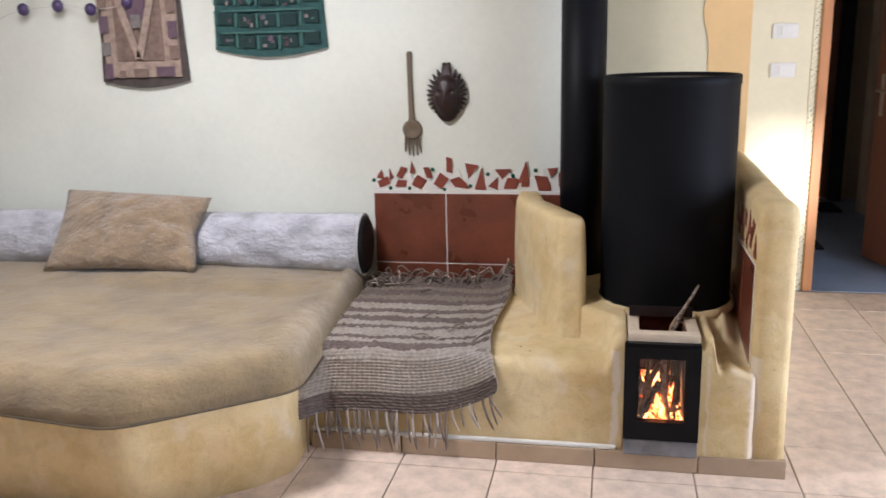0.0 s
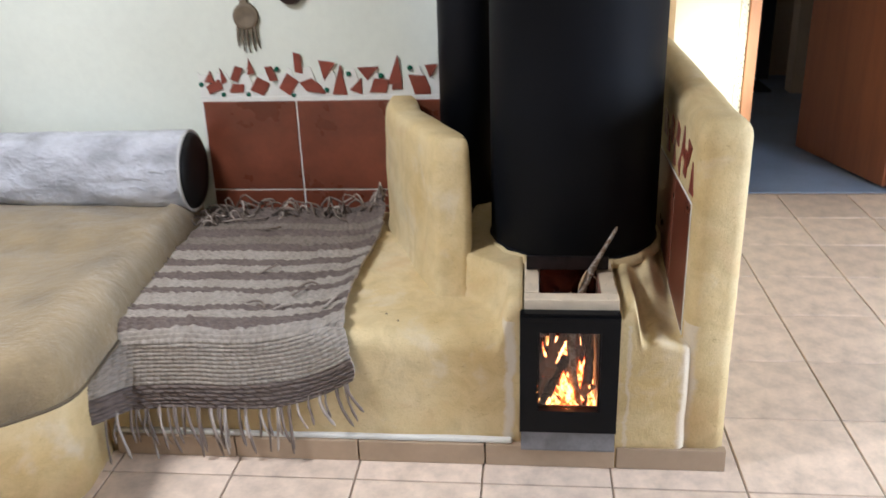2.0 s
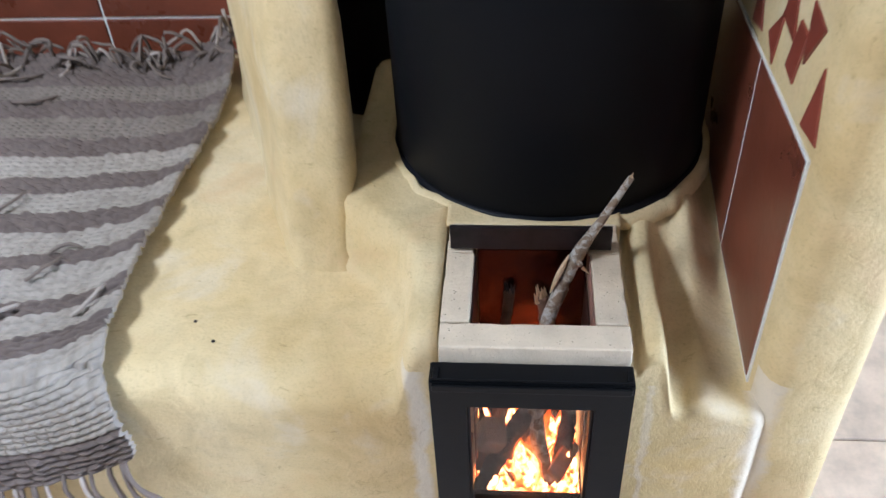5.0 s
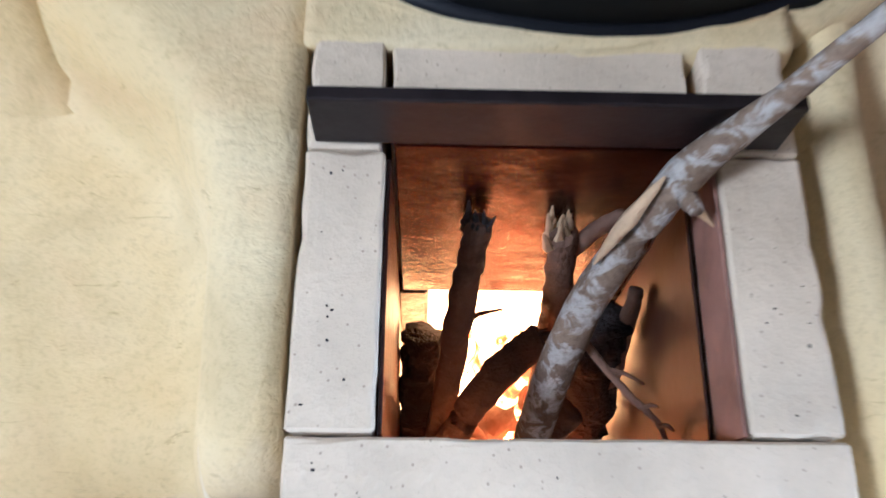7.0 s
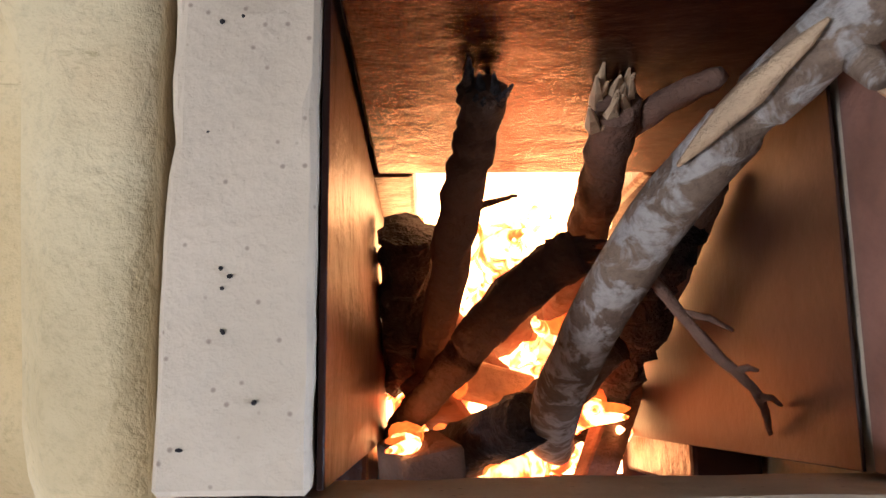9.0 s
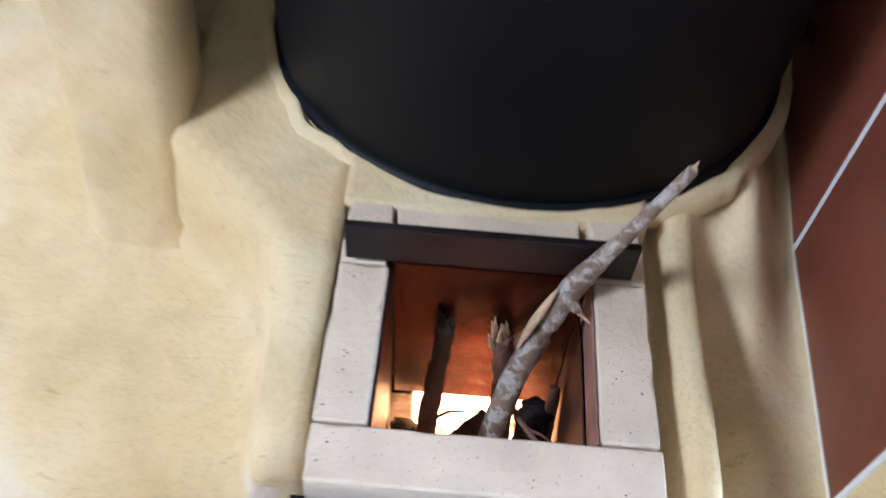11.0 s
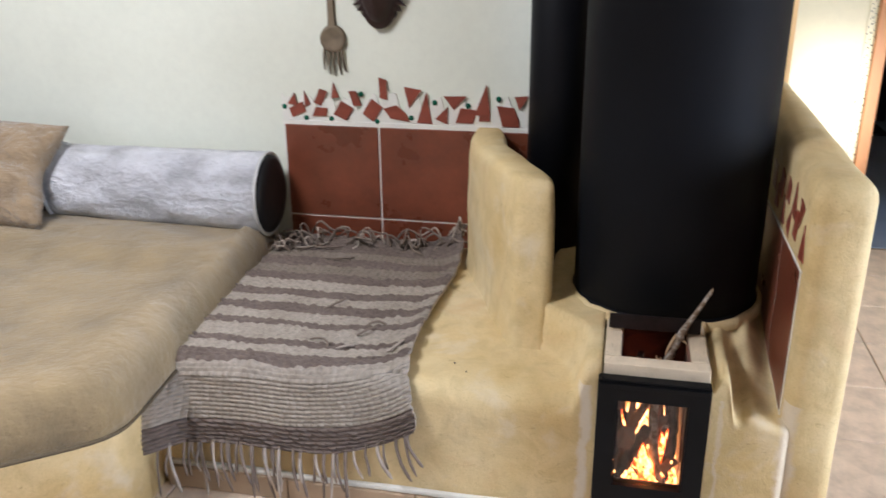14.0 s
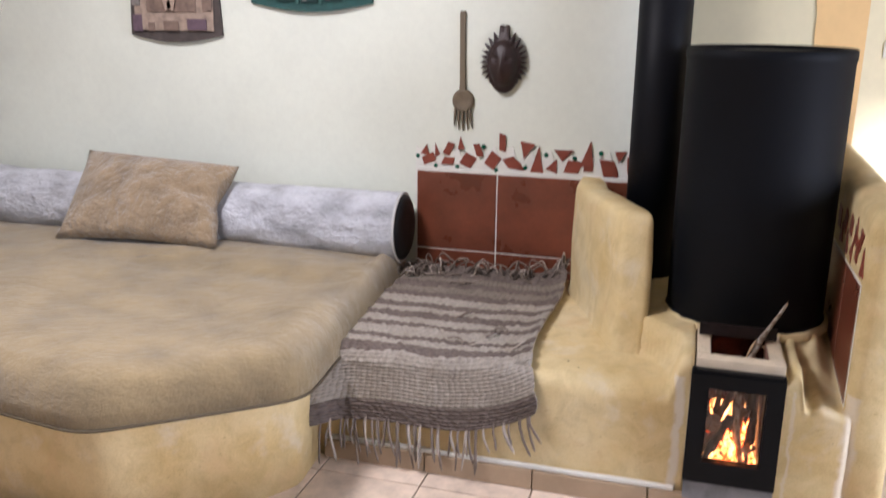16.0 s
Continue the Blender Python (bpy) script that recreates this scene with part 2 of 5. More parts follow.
M["bark"] = bark()
M["log"] = surface("brown_log", (0.17, 0.09, 0.055), 0.85, 0.5, 30, 150, 0.8, 0.003)
M["split"] = surface("split_brown_wood", (0.30, 0.15, 0.08), 0.8, 0.3, 30, 150, 0.6, 0.002, stretch=(1, 5, 5))
M["char"] = surface("charred_wood", (0.022, 0.014, 0.012), 0.8, 0.5, 40, 160, 0.9, 0.004)
M["fresh_wood"] = surface("split_pale_wood", (0.55, 0.38, 0.22), 0.8, 0.25, 40, 160, 0.6, 0.002)


def glowing(name, stops, strength, scale):
    m, t, b = material(name)
    n = noise_node(t, scale, 3)
    c = ramp(t, n.outputs[0], stops).outputs[0]
    b.inputs["Base Color"].default_value = (0.02, 0.01, 0.008, 1)
    link(t, c, b.inputs["Emission Color"])
    b.inputs["Emission Strength"].default_value = strength
    return m


M["flame"] = glowing("flame", [(0.34, (0.35, 0.015, 0.001)), (0.42, (0.65, 0.045, 0.004)), (0.47, (1.0, 0.16, 0.02)), (0.53, (1.0, 0.46, 0.14))], 6.5, 60)
M["blaze"] = glowing("blaze", [(0.30, (1.0, 0.38, 0.12)), (0.45, (1.0, 0.43, 0.15))], 8.0, 30)
M["ember"] = glowing("ember", [(0.30, (0.06, 0.006, 0.0)), (0.36, (0.8, 0.09, 0.008)), (0.42, (1.0, 0.22, 0.03)), (0.48, (1.0, 0.46, 0.14))], 14.0, 60)


def flame_veil():
    """The thin orange outer part of a flame, half see-through."""
    m, t, b = material("flame_veil")
    n = noise_node(t, 40, 3)
    e, clear, mix = t.nodes.new("ShaderNodeEmission"), t.nodes.new("ShaderNodeBsdfTransparent"), t.nodes.new("ShaderNodeMixShader")
    link(t, ramp(t, n.outputs[0], [(0.35, (0.8, 0.05, 0.003)), (0.6, (1.0, 0.15, 0.012))]).outputs[0], e.inputs[0])
    e.inputs[1].default_value = 2.6
    link(t, ramp(t, n.outputs[0], [(0.35, (0.25,) * 3), (0.65, (0.6,) * 3)]).outputs[0], mix.inputs[0])
    link(t, clear.outputs[0], mix.inputs[1])
    link(t, e.outputs[0], mix.inputs[2])
    link(t, mix.outputs[0], t.nodes["Material Output"].inputs[0])
    return m


M["glow"] = flame_veil()


def pane_material():
    m, t, b = material("stove_glass")
    out = t.nodes["Material Output"]
    clear, gloss, mix = t.nodes.new("ShaderNodeBsdfTransparent"), t.nodes.new("ShaderNodeBsdfGlossy"), t.nodes.new("ShaderNodeMixShader")
    clear.inputs[0].default_value = (0.90, 0.84, 0.80, 1)
    gloss.inputs["Roughness"].default_value = 0.04
    mix.inputs[0].default_value = 0.05
    link(t, clear.outputs[0], mix.inputs[1])
    link(t, gloss.outputs[0], mix.inputs[2])
    link(t, mix.outputs[0], out.inputs[0])
    return m


M["pane"] = pane_material()


def rug_material():
    m, t, b = material("woven_rag_rug")
    uv = t.nodes.new("ShaderNodeTexCoord")
    sep = t.nodes.new("ShaderNodeSeparateXYZ")
    link(t, uv.outputs["UV"], sep.inputs[0])
    dark, light, mid = (0.165, 0.130, 0.113), (0.365, 0.325, 0.28), (0.225, 0.19, 0.16)
    wob = noise_node(t, 16, 4, coord="UV")
    add = t.nodes.new("ShaderNodeMath")
    add.operation = "MULTIPLY_ADD"
    add.inputs[1].default_value = 0.008
    link(t, wob.outputs[0], add.inputs[0])
    link(t, sep.outputs["Y"], add.inputs[2])
    stops = RUG_STRIPES
    c = ramp(t, add.outputs[0], [(max(0.0, p - 0.007), {"d": dark, "l": light, "m": mid}[k]) for p, k in stops], "CONSTANT").outputs[0]
    n = noise_node(t, 70, 4, coord="UV", stretch=(0.6, 1.5, 1))
    c = mixed(t, c, ramp(t, n.outputs[0], [(0.3, (0.62, 0.62, 0.62)), (0.6, (1.05, 1.05, 1.05))]).outputs[0], 0.8, "MULTIPLY")
    n2 = noise_node(t, 7, 3, coord="UV")
    c = mixed(t, c, ramp(t, n2.outputs[0], [(0.35, (0.78, 0.76, 0.74)), (0.65, (1, 1, 1))]).outputs[0], 0.7, "MULTIPLY")
    link(t, c, b.inputs["Base Color"])
    b.inputs["Roughness"].default_value = 0.95
    bump(t, b, n.outputs[0], 0.5, 0.003)
    return m


# Colour bands of the rug along its length, from the hanging end to the wall.
RUG_STRIPES = [(0.0, "d"), (0.075, "l"), (0.215, "d"), (0.255, "l"), (0.30, "d"), (0.335, "l"), (0.395, "d"), (0.43, "l"), (0.485, "d"), (0.53, "l"),
               (0.585, "d"), (0.63, "l"), (0.68, "d"), (0.735, "m"), (0.80, "d"), (0.86, "m"), (0.91, "d")]
M["rug"] = rug_material()
M["fringe_dark"] = surface("brown_rag_strip", (0.19, 0.15, 0.125), 0.95, 0.25, 20, 150, 0.4, 0.002)
M["fringe_pale"] = surface("pale_rag_strip", (0.42, 0.36, 0.31), 0.95, 0.25, 20, 150, 0.4, 0.002)

# ---- mesh helpers ----


def mesh_object(name, bm, mat, smooth=False):
    data = bpy.data.meshes.new(name)
    bmesh.ops.recalc_face_normals(bm, faces=bm.faces)
    if smooth:
        for f in bm.faces:
            f.smooth = True
    bm.to_mesh(data)
    bm.free()
    if mat:
        data.materials.append(mat)
    return new(name, data)


def part(name, bm, mat, parent, label="", smooth=False):
    ob = mesh_object(name, bm, mat, smooth)
    ob.parent = parent
    ob.matrix_parent_inverse = parent.matrix_world.inverted()
    if label:
        ob["label"] = label
    return ob


def thing(name, bm, mat, label, category, group="", smooth=False, kind=""):
    return tagged(mesh_object(name, bm, mat, smooth), label, category, group, kind)


def empty(name, place, label, category, group="", kind=""):
    ob = new(name)
    ob.location = place
    ob.empty_display_size = 0.05
    bpy.context.view_layer.update()
    return tagged(ob, label, category, group, kind)


def add_box(bm, lo, hi, bevel=0.0, segments=2, m=None):
    size = [hi[i] - lo[i] for i in range(3)]
    mid = [(hi[i] + lo[i]) / 2 for i in range(3)]
    made = bmesh.ops.create_cube(bm, size=1.0, matrix=(m or Matrix()) @ Matrix.Translation(mid) @ Matrix.Diagonal((*size, 1)))
    if bevel:
        edges = list({e for v in made["verts"] for e in v.link_edges})
        bmesh.ops.bevel(bm, geom=edges, offset=bevel, segments=segments, affect="EDGES", profile=0.5)
    return bm


def box(lo, hi, bevel=0.0, segments=2, m=None):
    return add_box(bmesh.new(), lo, hi, bevel, segments, m)


def add_tube(bm, points, radii, sides=10, caps=True, wobble=0.0, seed=0):
    """A round bar along points, with a radius at each one."""
    rnd = random.Random(seed)
    pts = [Vector(p) for p in points]
    if isinstance(radii, (int, float)):
        radii = [radii] * len(pts)
    rings, up = [], Vector((0.31, 0.17, 0.93))
    for i, p in enumerate(pts):
        way = (pts[min(i + 1, len(pts) - 1)] - pts[max(i - 1, 0)]).normalized()
        a = way.cross(up if abs(way.dot(up)) < 0.95 else Vector((1, 0, 0))).normalized()
        c = way.cross(a)
        ring = []
        for k in range(sides):
            ang = 2 * math.pi * k / sides
            r = float(radii[i]) * (1 + wobble * (rnd.random() - 0.5))
            ring.append(bm.verts.new(p + r * (math.cos(ang) * a + math.sin(ang) * c)))
        rings.append(ring)
    for r0, r1 in zip(rings, rings[1:]):
        for k in range(sides):
            bm.faces.new((r0[k], r0[(k + 1) % sides], r1[(k + 1) % sides], r1[k]))
    if caps:
        bm.faces.new(rings[0][::-1])
        bm.faces.new(rings[-1])
    return bm


def tube(points, radii, sides=10, wobble=0.0, seed=0):
    return add_tube(bmesh.new(), points, radii, sides, True, wobble, seed)


def resample(points, n):
    """n points along a smooth curve through points."""
    pts = [Vector(p) for p in points]
    out = []
    for i in range(n):
        u = i / (n - 1) * (len(pts) - 1)
        k = min(int(u), len(pts) - 2)
        f = u - k
        p0, p1, p2, p3 = pts[max(k - 1, 0)], pts[k], pts[k + 1], pts[min(k + 2, len(pts) - 1)]
        out.append(0.5 * (2 * p1 + (p2 - p0) * f + (2 * p0 - 5 * p1 + 4 * p2 - p3) * f * f + (3 * p1 - p0 - 3 * p2 + p3) * f ** 3))
    return out


def lathe(profile, centre, sides=64):
    """A turned body from (radius, z) pairs round an upright axis."""
    bm = bmesh.new()
    rings = []
    for r, z in profile:
        if r < 1e-6:
            rings.append([bm.verts.new((centre[0], centre[1], z))])
        else:
            rings.append([bm.verts.new((centre[0] + r * math.cos(2 * math.pi * k / sides), centre[1] + r * math.sin(2 * math.pi * k / sides), z)) for k in range(sides)])
    for a, b in zip(rings, rings[1:]):
        for k in range(sides):
            k2 = (k + 1) % sides
            if len(a) == 1:
                bm.faces.new((a[0], b[k2], b[k]))
            elif len(b) == 1:
                bm.faces.new((a[k], a[k2], b[0]))
            else:
                bm.faces.new((a[k], a[k2], b[k2], b[k]))
    return bm


def lofted(loops):
    """A closed body through loops of the same number of points, closed at both ends."""
    bm = bmesh.new()
    rings = [[bm.verts.new(p) for p in loop] for loop in loops]
    n = len(rings[0])
    for a, b in zip(rings, rings[1:]):
        for k in range(n):
            bm.faces.new((a[k], a[(k + 1) % n], b[(k + 1) % n], b[k]))
    bm.faces.new(rings[0][::-1])
    bm.faces.new(rings[-1])
    return bm


def dense(outline, step, count=0):
    """An outline with points every step metres (or count points an edge), its corners kept."""
    out = []
    for i, p in enumerate(outline):
        a, b = Vector(p), Vector(outline[(i + 1) % len(outline)])
        n = count or max(1, round((b - a).length / step))
        out += [a.lerp(b, k / n) for k in range(n)]
    return out


def softened(points, times):
    pts = list(points)
    for _ in range(times):
        pts = [(pts[i - 1] + 2 * pts[i] + pts[(i + 1) % len(pts)]) / 4 for i in range(len(pts))]
    return pts


def shrunk(points, d):
    """The outline moved inwards by d (points run counter-clockwise)."""
    out = []
    for i, p in enumerate(points):
        way = (points[(i + 1) % len(points)] - points[i - 1]).normalized()
        out.append(p + d * Vector((-way.y, way.x)))
    return out


def prism(points, z0, z1, bevel=0.0):
    """A flat-topped body over an outline."""
    levels = [(0, z0), (0, z1 - bevel)] + [(bevel * (1 - math.cos(a)), z1 - bevel + bevel * math.sin(a)) for a in (0.5, 1.0, math.pi / 2)] if bevel else [(0, z0), (0, z1)]
    return lofted([[(*q, z) for q in shrunk(points, d)] for d, z in levels])


def ripple(p, scale, amount, seed=0.0):
    return amount * noise.noise(Vector(p) * scale + Vector((seed, 3.1 * seed, 0)))


def smooth(x, a, b):
    u = min(1, max(0, (x - a) / (b - a)))
    return u * u * (3 - 2 * u)


# ---- the room ----
WALL = 4.388      # face of the long wall
HALL = 5.735      # face of the wall with the hall door
CORNER = 1.515    # where the long wall ends
H = 2.60


def structure(name, bm, mat, label, category="wall"):
    return thing(name, bm, M[mat], label, category, kind="structure")


def wall_with_hole(axis, at, thick, a0, a1, holes, mat, name, label):
    """A wall with rectangular holes (from, to, low, high), built of butted blocks."""
    bm = bmesh.new()

    def block(u0, u1, z0, z1):
        if u1 - u0 > 1e-4 and z1 - z0 > 1e-4:
            lo, hi = ((u0, at, z0), (u1, at + thick, z1)) if axis == "x" else ((at, u0, z0), (at + thick, u1, z1))
            add_box(bm, lo, hi)
    u = a0
    for h0, h1, z0, z1 in sorted(holes):
        block(u, h0, 0, H)
        block(h0, h1, 0, z0)
        block(h0, h1, z1, H)
        u = h1
    block(u, a1, 0, H)
    return structure(name, bm, mat, label)


structure("wall_north", box((-4.0, WALL, 0), (0.86, WALL + 0.2, H)), "wall", "pale lime-washed plaster wall behind the bed and bench")
structure("wall_north_cream", box((0.86, WALL, 0), (CORNER - 0.02, WALL + 0.195, H)), "wall_cream", "cream-washed plaster wall behind the drum")
# The end of the long wall is washed orange, with a wavy edge.
end = [(CORNER - 0.17 + 0.013 * math.sin(z * 14 + 2) + 0.006 * math.sin(z * 31 + 1), z) for z in np.linspace(0, H, 60)]
bm = bmesh.new()
cols = [[bm.verts.new(p) for p in ((x, WALL + 0.198, z), (x, WALL - 0.004, z), (CORNER, WALL - 0.004, z), (CORNER, WALL + 0.198, z))] for x, z in end]
for a, b in zip(cols, cols[1:]):
    for k in range(4):
        bm.faces.new((a[k], a[(k + 1) % 4], b[(k + 1) % 4], b[k]))
bm.faces.new(cols[0])
bm.faces.new(cols[-1][::-1])
structure("wall_end", bm, "stripe", "orange-washed end of the long plaster wall")
structure("wall_passage", box((CORNER - 0.2, WALL + 0.2, 0), (CORNER, HALL, H)), "wall_yellow", "yellow-washed side of the wall end towards the hall door")
DOOR0, DOOR1, DOOR_H = 2.085, 2.90, 2.05
wall_with_hole("x", HALL, 0.14, CORNER - 0.2, 4.5, [(DOOR0, DOOR1, 0, DOOR_H)], "wall_yellow", "wall_hall", "yellow-washed plaster wall with the hall doorway")
# Unseen walls; their openings are added to let in sun and fill light.
wall_with_hole("x", -1.8, 0.2, -4.0, 4.5, [(-3.85, -2.58, 1.1, 2.4), (3.19, 3.68, 1.74, 2.25)], "wall_dim", "wall_south", "unseen wall toned down against bounce, with added openings for fill and sun")
wall_with_hole("y", -4.2, 0.2, -1.8, WALL + 0.2, [(-0.7, 1.9, 1.1, 2.4)], "wall_dim", "wall_west", "unseen wall toned down against bounce, with an added opening for fill")
wall_with_hole("y", 4.5, 0.12, -1.8, HALL + 0.14, [(1.8, 3.4, 0.15, 2.15)], "wall_yellow", "wall_east", "unseen yellow-washed wall with a tall opening added for fill")
structure("ceiling", box((-4.2, -1.8, H), (4.62, 9.2, H + 0.15)), "ceiling_dim", "unseen ceiling toned down to cut bounced light", "ceiling")
structure("ground", box((-4.2, -1.8, -0.2), (4.62, HALL, -0.006)), "grout", "mortar bed under the floor tiles", "floor")

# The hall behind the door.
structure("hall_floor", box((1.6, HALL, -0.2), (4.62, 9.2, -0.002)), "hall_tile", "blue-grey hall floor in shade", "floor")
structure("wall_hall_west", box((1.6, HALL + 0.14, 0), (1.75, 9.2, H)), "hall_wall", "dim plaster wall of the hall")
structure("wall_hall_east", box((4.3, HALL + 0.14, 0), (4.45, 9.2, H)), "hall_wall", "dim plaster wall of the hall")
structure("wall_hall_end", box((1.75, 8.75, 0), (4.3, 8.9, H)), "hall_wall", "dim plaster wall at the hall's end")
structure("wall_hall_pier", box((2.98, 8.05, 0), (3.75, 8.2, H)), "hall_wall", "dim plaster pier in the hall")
pier = empty("inner_door", (2.5, 8.6, 0), "dark brown panelled wooden door at the end of the hall", "door")
part("door_leaf", box((2.05, 8.68, 0.02), (2.86, 8.72, 2.03), 0.004), M["dark_wood"], pier)
for z0, z1 in ((0.2, 0.95), (1.1, 1.9)):
    part("panel", box((2.2, 8.665, z0), (2.7, 8.685, z1), 0.008), M["dark_wood"], pier)
part("frame", box((2.87, 8.6, 0), (2.96, 8.74, 2.1), 0.004), M["dark_cloth"], pier, "dark painted door frame")
thing("hanging_bag", lofted([[(2.60 + 0.11 * s * math.cos(a), 8.60 + 0.05 * s * math.sin(a), z) for a in np.linspace(0, 2 * math.pi, 14)[:-1]] for s, z in
      ((0.3, 1.62), (0.8, 1.58), (1, 1.45), (1.0, 1.3), (0.7, 1.22), (0.2, 1.2))]), M["dark_cloth"], "dark cloth bag hanging on the hall door", "bag", smooth=True)
thing("hall_mat", box((2.12, 6.75, -0.002), (2.42, 7.6, 0.012), 0.004), M["dark_cloth"], "dark blue mat on the hall floor", "mat")
thing("doormat", box((2.3, 8.1, -0.002), (2.86, 8.5, 0.014), 0.004), M["dark_cloth"], "dark doormat in front of the inner door", "mat")

# The hall door: timber frame, and the leaf standing open into the hall.
door = tagged(new("door_1"), "orange-brown wooden door standing open into the hall", "door", kind="structure")
bpy.context.view_layer.update()
for x0, x1 in ((DOOR0 - 0.016, DOOR0 + 0.035), (DOOR1 - 0.035, DOOR1 + 0.012)):
    part("jamb", box((x0, HALL - 0.022, 0), (x1, HALL + 0.16, DOOR_H + 0.05), 0.004), M["frame_wood"], door, "orange varnished timber jamb")
part("head", box((DOOR0 + 0.036, HALL - 0.022, DOOR_H), (DOOR1 - 0.036, HALL + 0.16, DOOR_H + 0.05), 0.004), M["frame_wood"], door, "orange varnished timber head")
leaf_way = Matrix.Translation((DOOR1 - 0.045, HALL + 0.07, 0)) @ Matrix.Rotation(radians(105), 4, "Z")
leaf = part("leaf", box((0, 0.0, 0.008), (0.80, 0.042, 2.02), 0.003, m=leaf_way), M["wood"], door)
part("handle_plate", box((0.715, 0.042, 0.93), (0.75, 0.048, 1.19), 0.002, m=leaf_way), M["brass"], leaf, "slim brushed metal handle plate")
part("handle", tube([leaf_way @ Vector(p) for p in ((0.732, 0.04, 1.09), (0.732, 0.085, 1.09), (0.715, 0.095, 1.09), (0.62, 0.095, 1.085))], 0.008, 8), M["brass"], leaf, "brushed metal lever handle", smooth=True)
structure("skirting", box((DOOR1 + 0.013, HALL - 0.012, 0), (4.5, HALL - 0.001, 0.085), 0.003), "floor_tile", "pale tile skirting beside the hall door", "skirting")

# Switches on the wall by the door.
for z in (1.253, 1.462):
    sw = empty("light_switch", (1.885, HALL, z), "white plastic rocker light switch on the yellow wall", "light switch", "switches by the hall door")
    part("plate", box((1.818, HALL - 0.010, z - 0.040), (1.952, HALL - 0.001, z + 0.040), 0.006, 3), M["plastic"], sw)
    insert = part("insert", box((1.847, HALL - 0.014, z - 0.028), (1.923, HALL - 0.010, z + 0.028), 0.002), M["plastic"], sw)
    part("rocker", box((1.863, HALL - 0.019, z - 0.024), (1.893, HALL - 0.014, z + 0.024), 0.003), M["plastic"], insert)

# Small pebbles set in the plaster along the frame.
rnd = random.Random(5)
border = empty("pebble_border", (2.07, HALL, 0.0), "strip of small dark pebbles set into plaster beside the door frame", "wall decoration")
bm = box((2.030, HALL - 0.005, 0.0), (2.0685, HALL - 0.0005, 2.1), 0.002)
part("plaster_strip", bm, M["wall_yellow"], border)
pebble = bmesh.new()
bmesh.ops.create_icosphere(pebble, subdivisions=1, radius=0.0042)
pebble_mesh = mesh_object("pebble", pebble, M["iron"], True)
pebble_mesh.parent = border
pebble_mesh.matrix_parent_inverse = border.matrix_world.inverted()
pebble_mesh.location = (2.04, HALL - 0.006, 0.1)
for i in range(190):
    o = pebble_mesh.copy()
    scene.collection.objects.link(o)
    o.location = (2.038 + 0.012 * (i % 3) + rnd.uniform(-0.004, 0.004), HALL - 0.005, 0.02 + i * 0.0108 + rnd.uniform(-0.004, 0.004))
    s = rnd.uniform(0.5, 1.05)
    o.scale = (s, 0.6 * s, s)

# ---- the clay heater bench ----
heater = empty("heater_bench", (0.7, 3.9, 0), "ochre clay-plastered heater bench with curved side walls round a stove", "heater bench")
FRONT, SEAT, SHELF = 3.448, 0.376, 0.492


def bench_top(x, y):
    z = SEAT + 0.004 * math.sin(2.1 * x + 3 * y) + ripple((x, y, 0), 5, 0.004)
    # The raised shelf begins along a line that swings from the low wall to the firebox.
    edge = float(np.interp(y, [3.43, 3.47, 3.58, 3.64, 3.69, 3.72], [0.998, 0.998, 0.992, 0.965, 0.905, 0.868]))
    lift = smooth(x, edge - 0.026, edge + 0.012)
    z += (SHELF - SEAT - 0.002) * lift
    return z - 0.008 * smooth(x, 1.0, 1.036) * (1 - smooth(y, 3.40, 3.50))


def side_top(x, y):
    ridge = 0.482 - 0.034 * math.exp(-((x - 1.284) / 0.009) ** 2)
    low = float(np.interp(y, [3.45, 3.52, 3.60, 3.67, 3.74], [0.378, 0.388, 0.412, 0.458, 0.486]))
    by_wall = float(np.interp(y, [3.45, 3.60, 3.71, 3.80, 3.90, 4.2], [0.366, 0.386, 0.402, 0.428, 0.450, 0.478]))
    groove = low - 0.012 * math.exp(-((x - 1.352) / 0.018) ** 2)
    groove += (by_wall - groove) * smooth(x, 1.372, 1.434)
    return ridge + (groove - ridge) * smooth(x, 1.312, 1.338) + ripple((x, y, 0), 7, 0.004)


def clay_loft(xs, top, r=0.05, front=FRONT, y_end=WALL + 0.02, bow=0.0):
    """A clay body along x: upright front, rounded edge, uneven top."""
    loops = []
    for x in xs:
        f = front + ripple((x, 0, 0), 4, 0.006) + 0.014 * smooth(x, 1.442, 1.464) + bow * smooth(x, 0.2, 0.6)
        zt = top(x, f + r)
        loop = [(x, f - 0.004, 0.0), (x, f - 0.004, 0.10)]
        loop += [(x, f + ripple((x, 1, z), 6, 0.004), z) for z in np.linspace(0.14, zt - r - 0.005, 6)]
        loop += [(x, f + r * (1 - math.cos(a)), zt - r + r * math.sin(a)) for a in np.linspace(0.15, math.pi / 2, 6)]
        ys = [f + r + d for d in np.linspace(0.01, 0.3, 26)] + list(np.linspace(f + r + 0.32, y_end, 14))
        loop += [(x, y, top(x, y)) for y in ys]
        loop += [(x, y_end, 0.0)]
        loops.append(loop)
    return lofted(loops)


part("bench", clay_loft(np.linspace(-0.16, 1.037, 95), bench_top), M["cob"], heater, smooth=True)
part("bench_side", clay_loft(np.linspace(1.277, 1.465, 44), side_top, 0.022, 3.433), M["cob"], heater, smooth=True)
part("shelf", clay_loft(np.linspace(1.036, 1.278, 40), lambda x, y: 0.4962 + ripple((x, y, 0), 26, 0.0025), 0.006, 3.657), M["cob"], heater, smooth=True)
part("hearth", box((1.0365, 3.44, 0), (1.2775, 3.678, 0.125)), M["sootbrick"], heater, "scorched brick hearth")


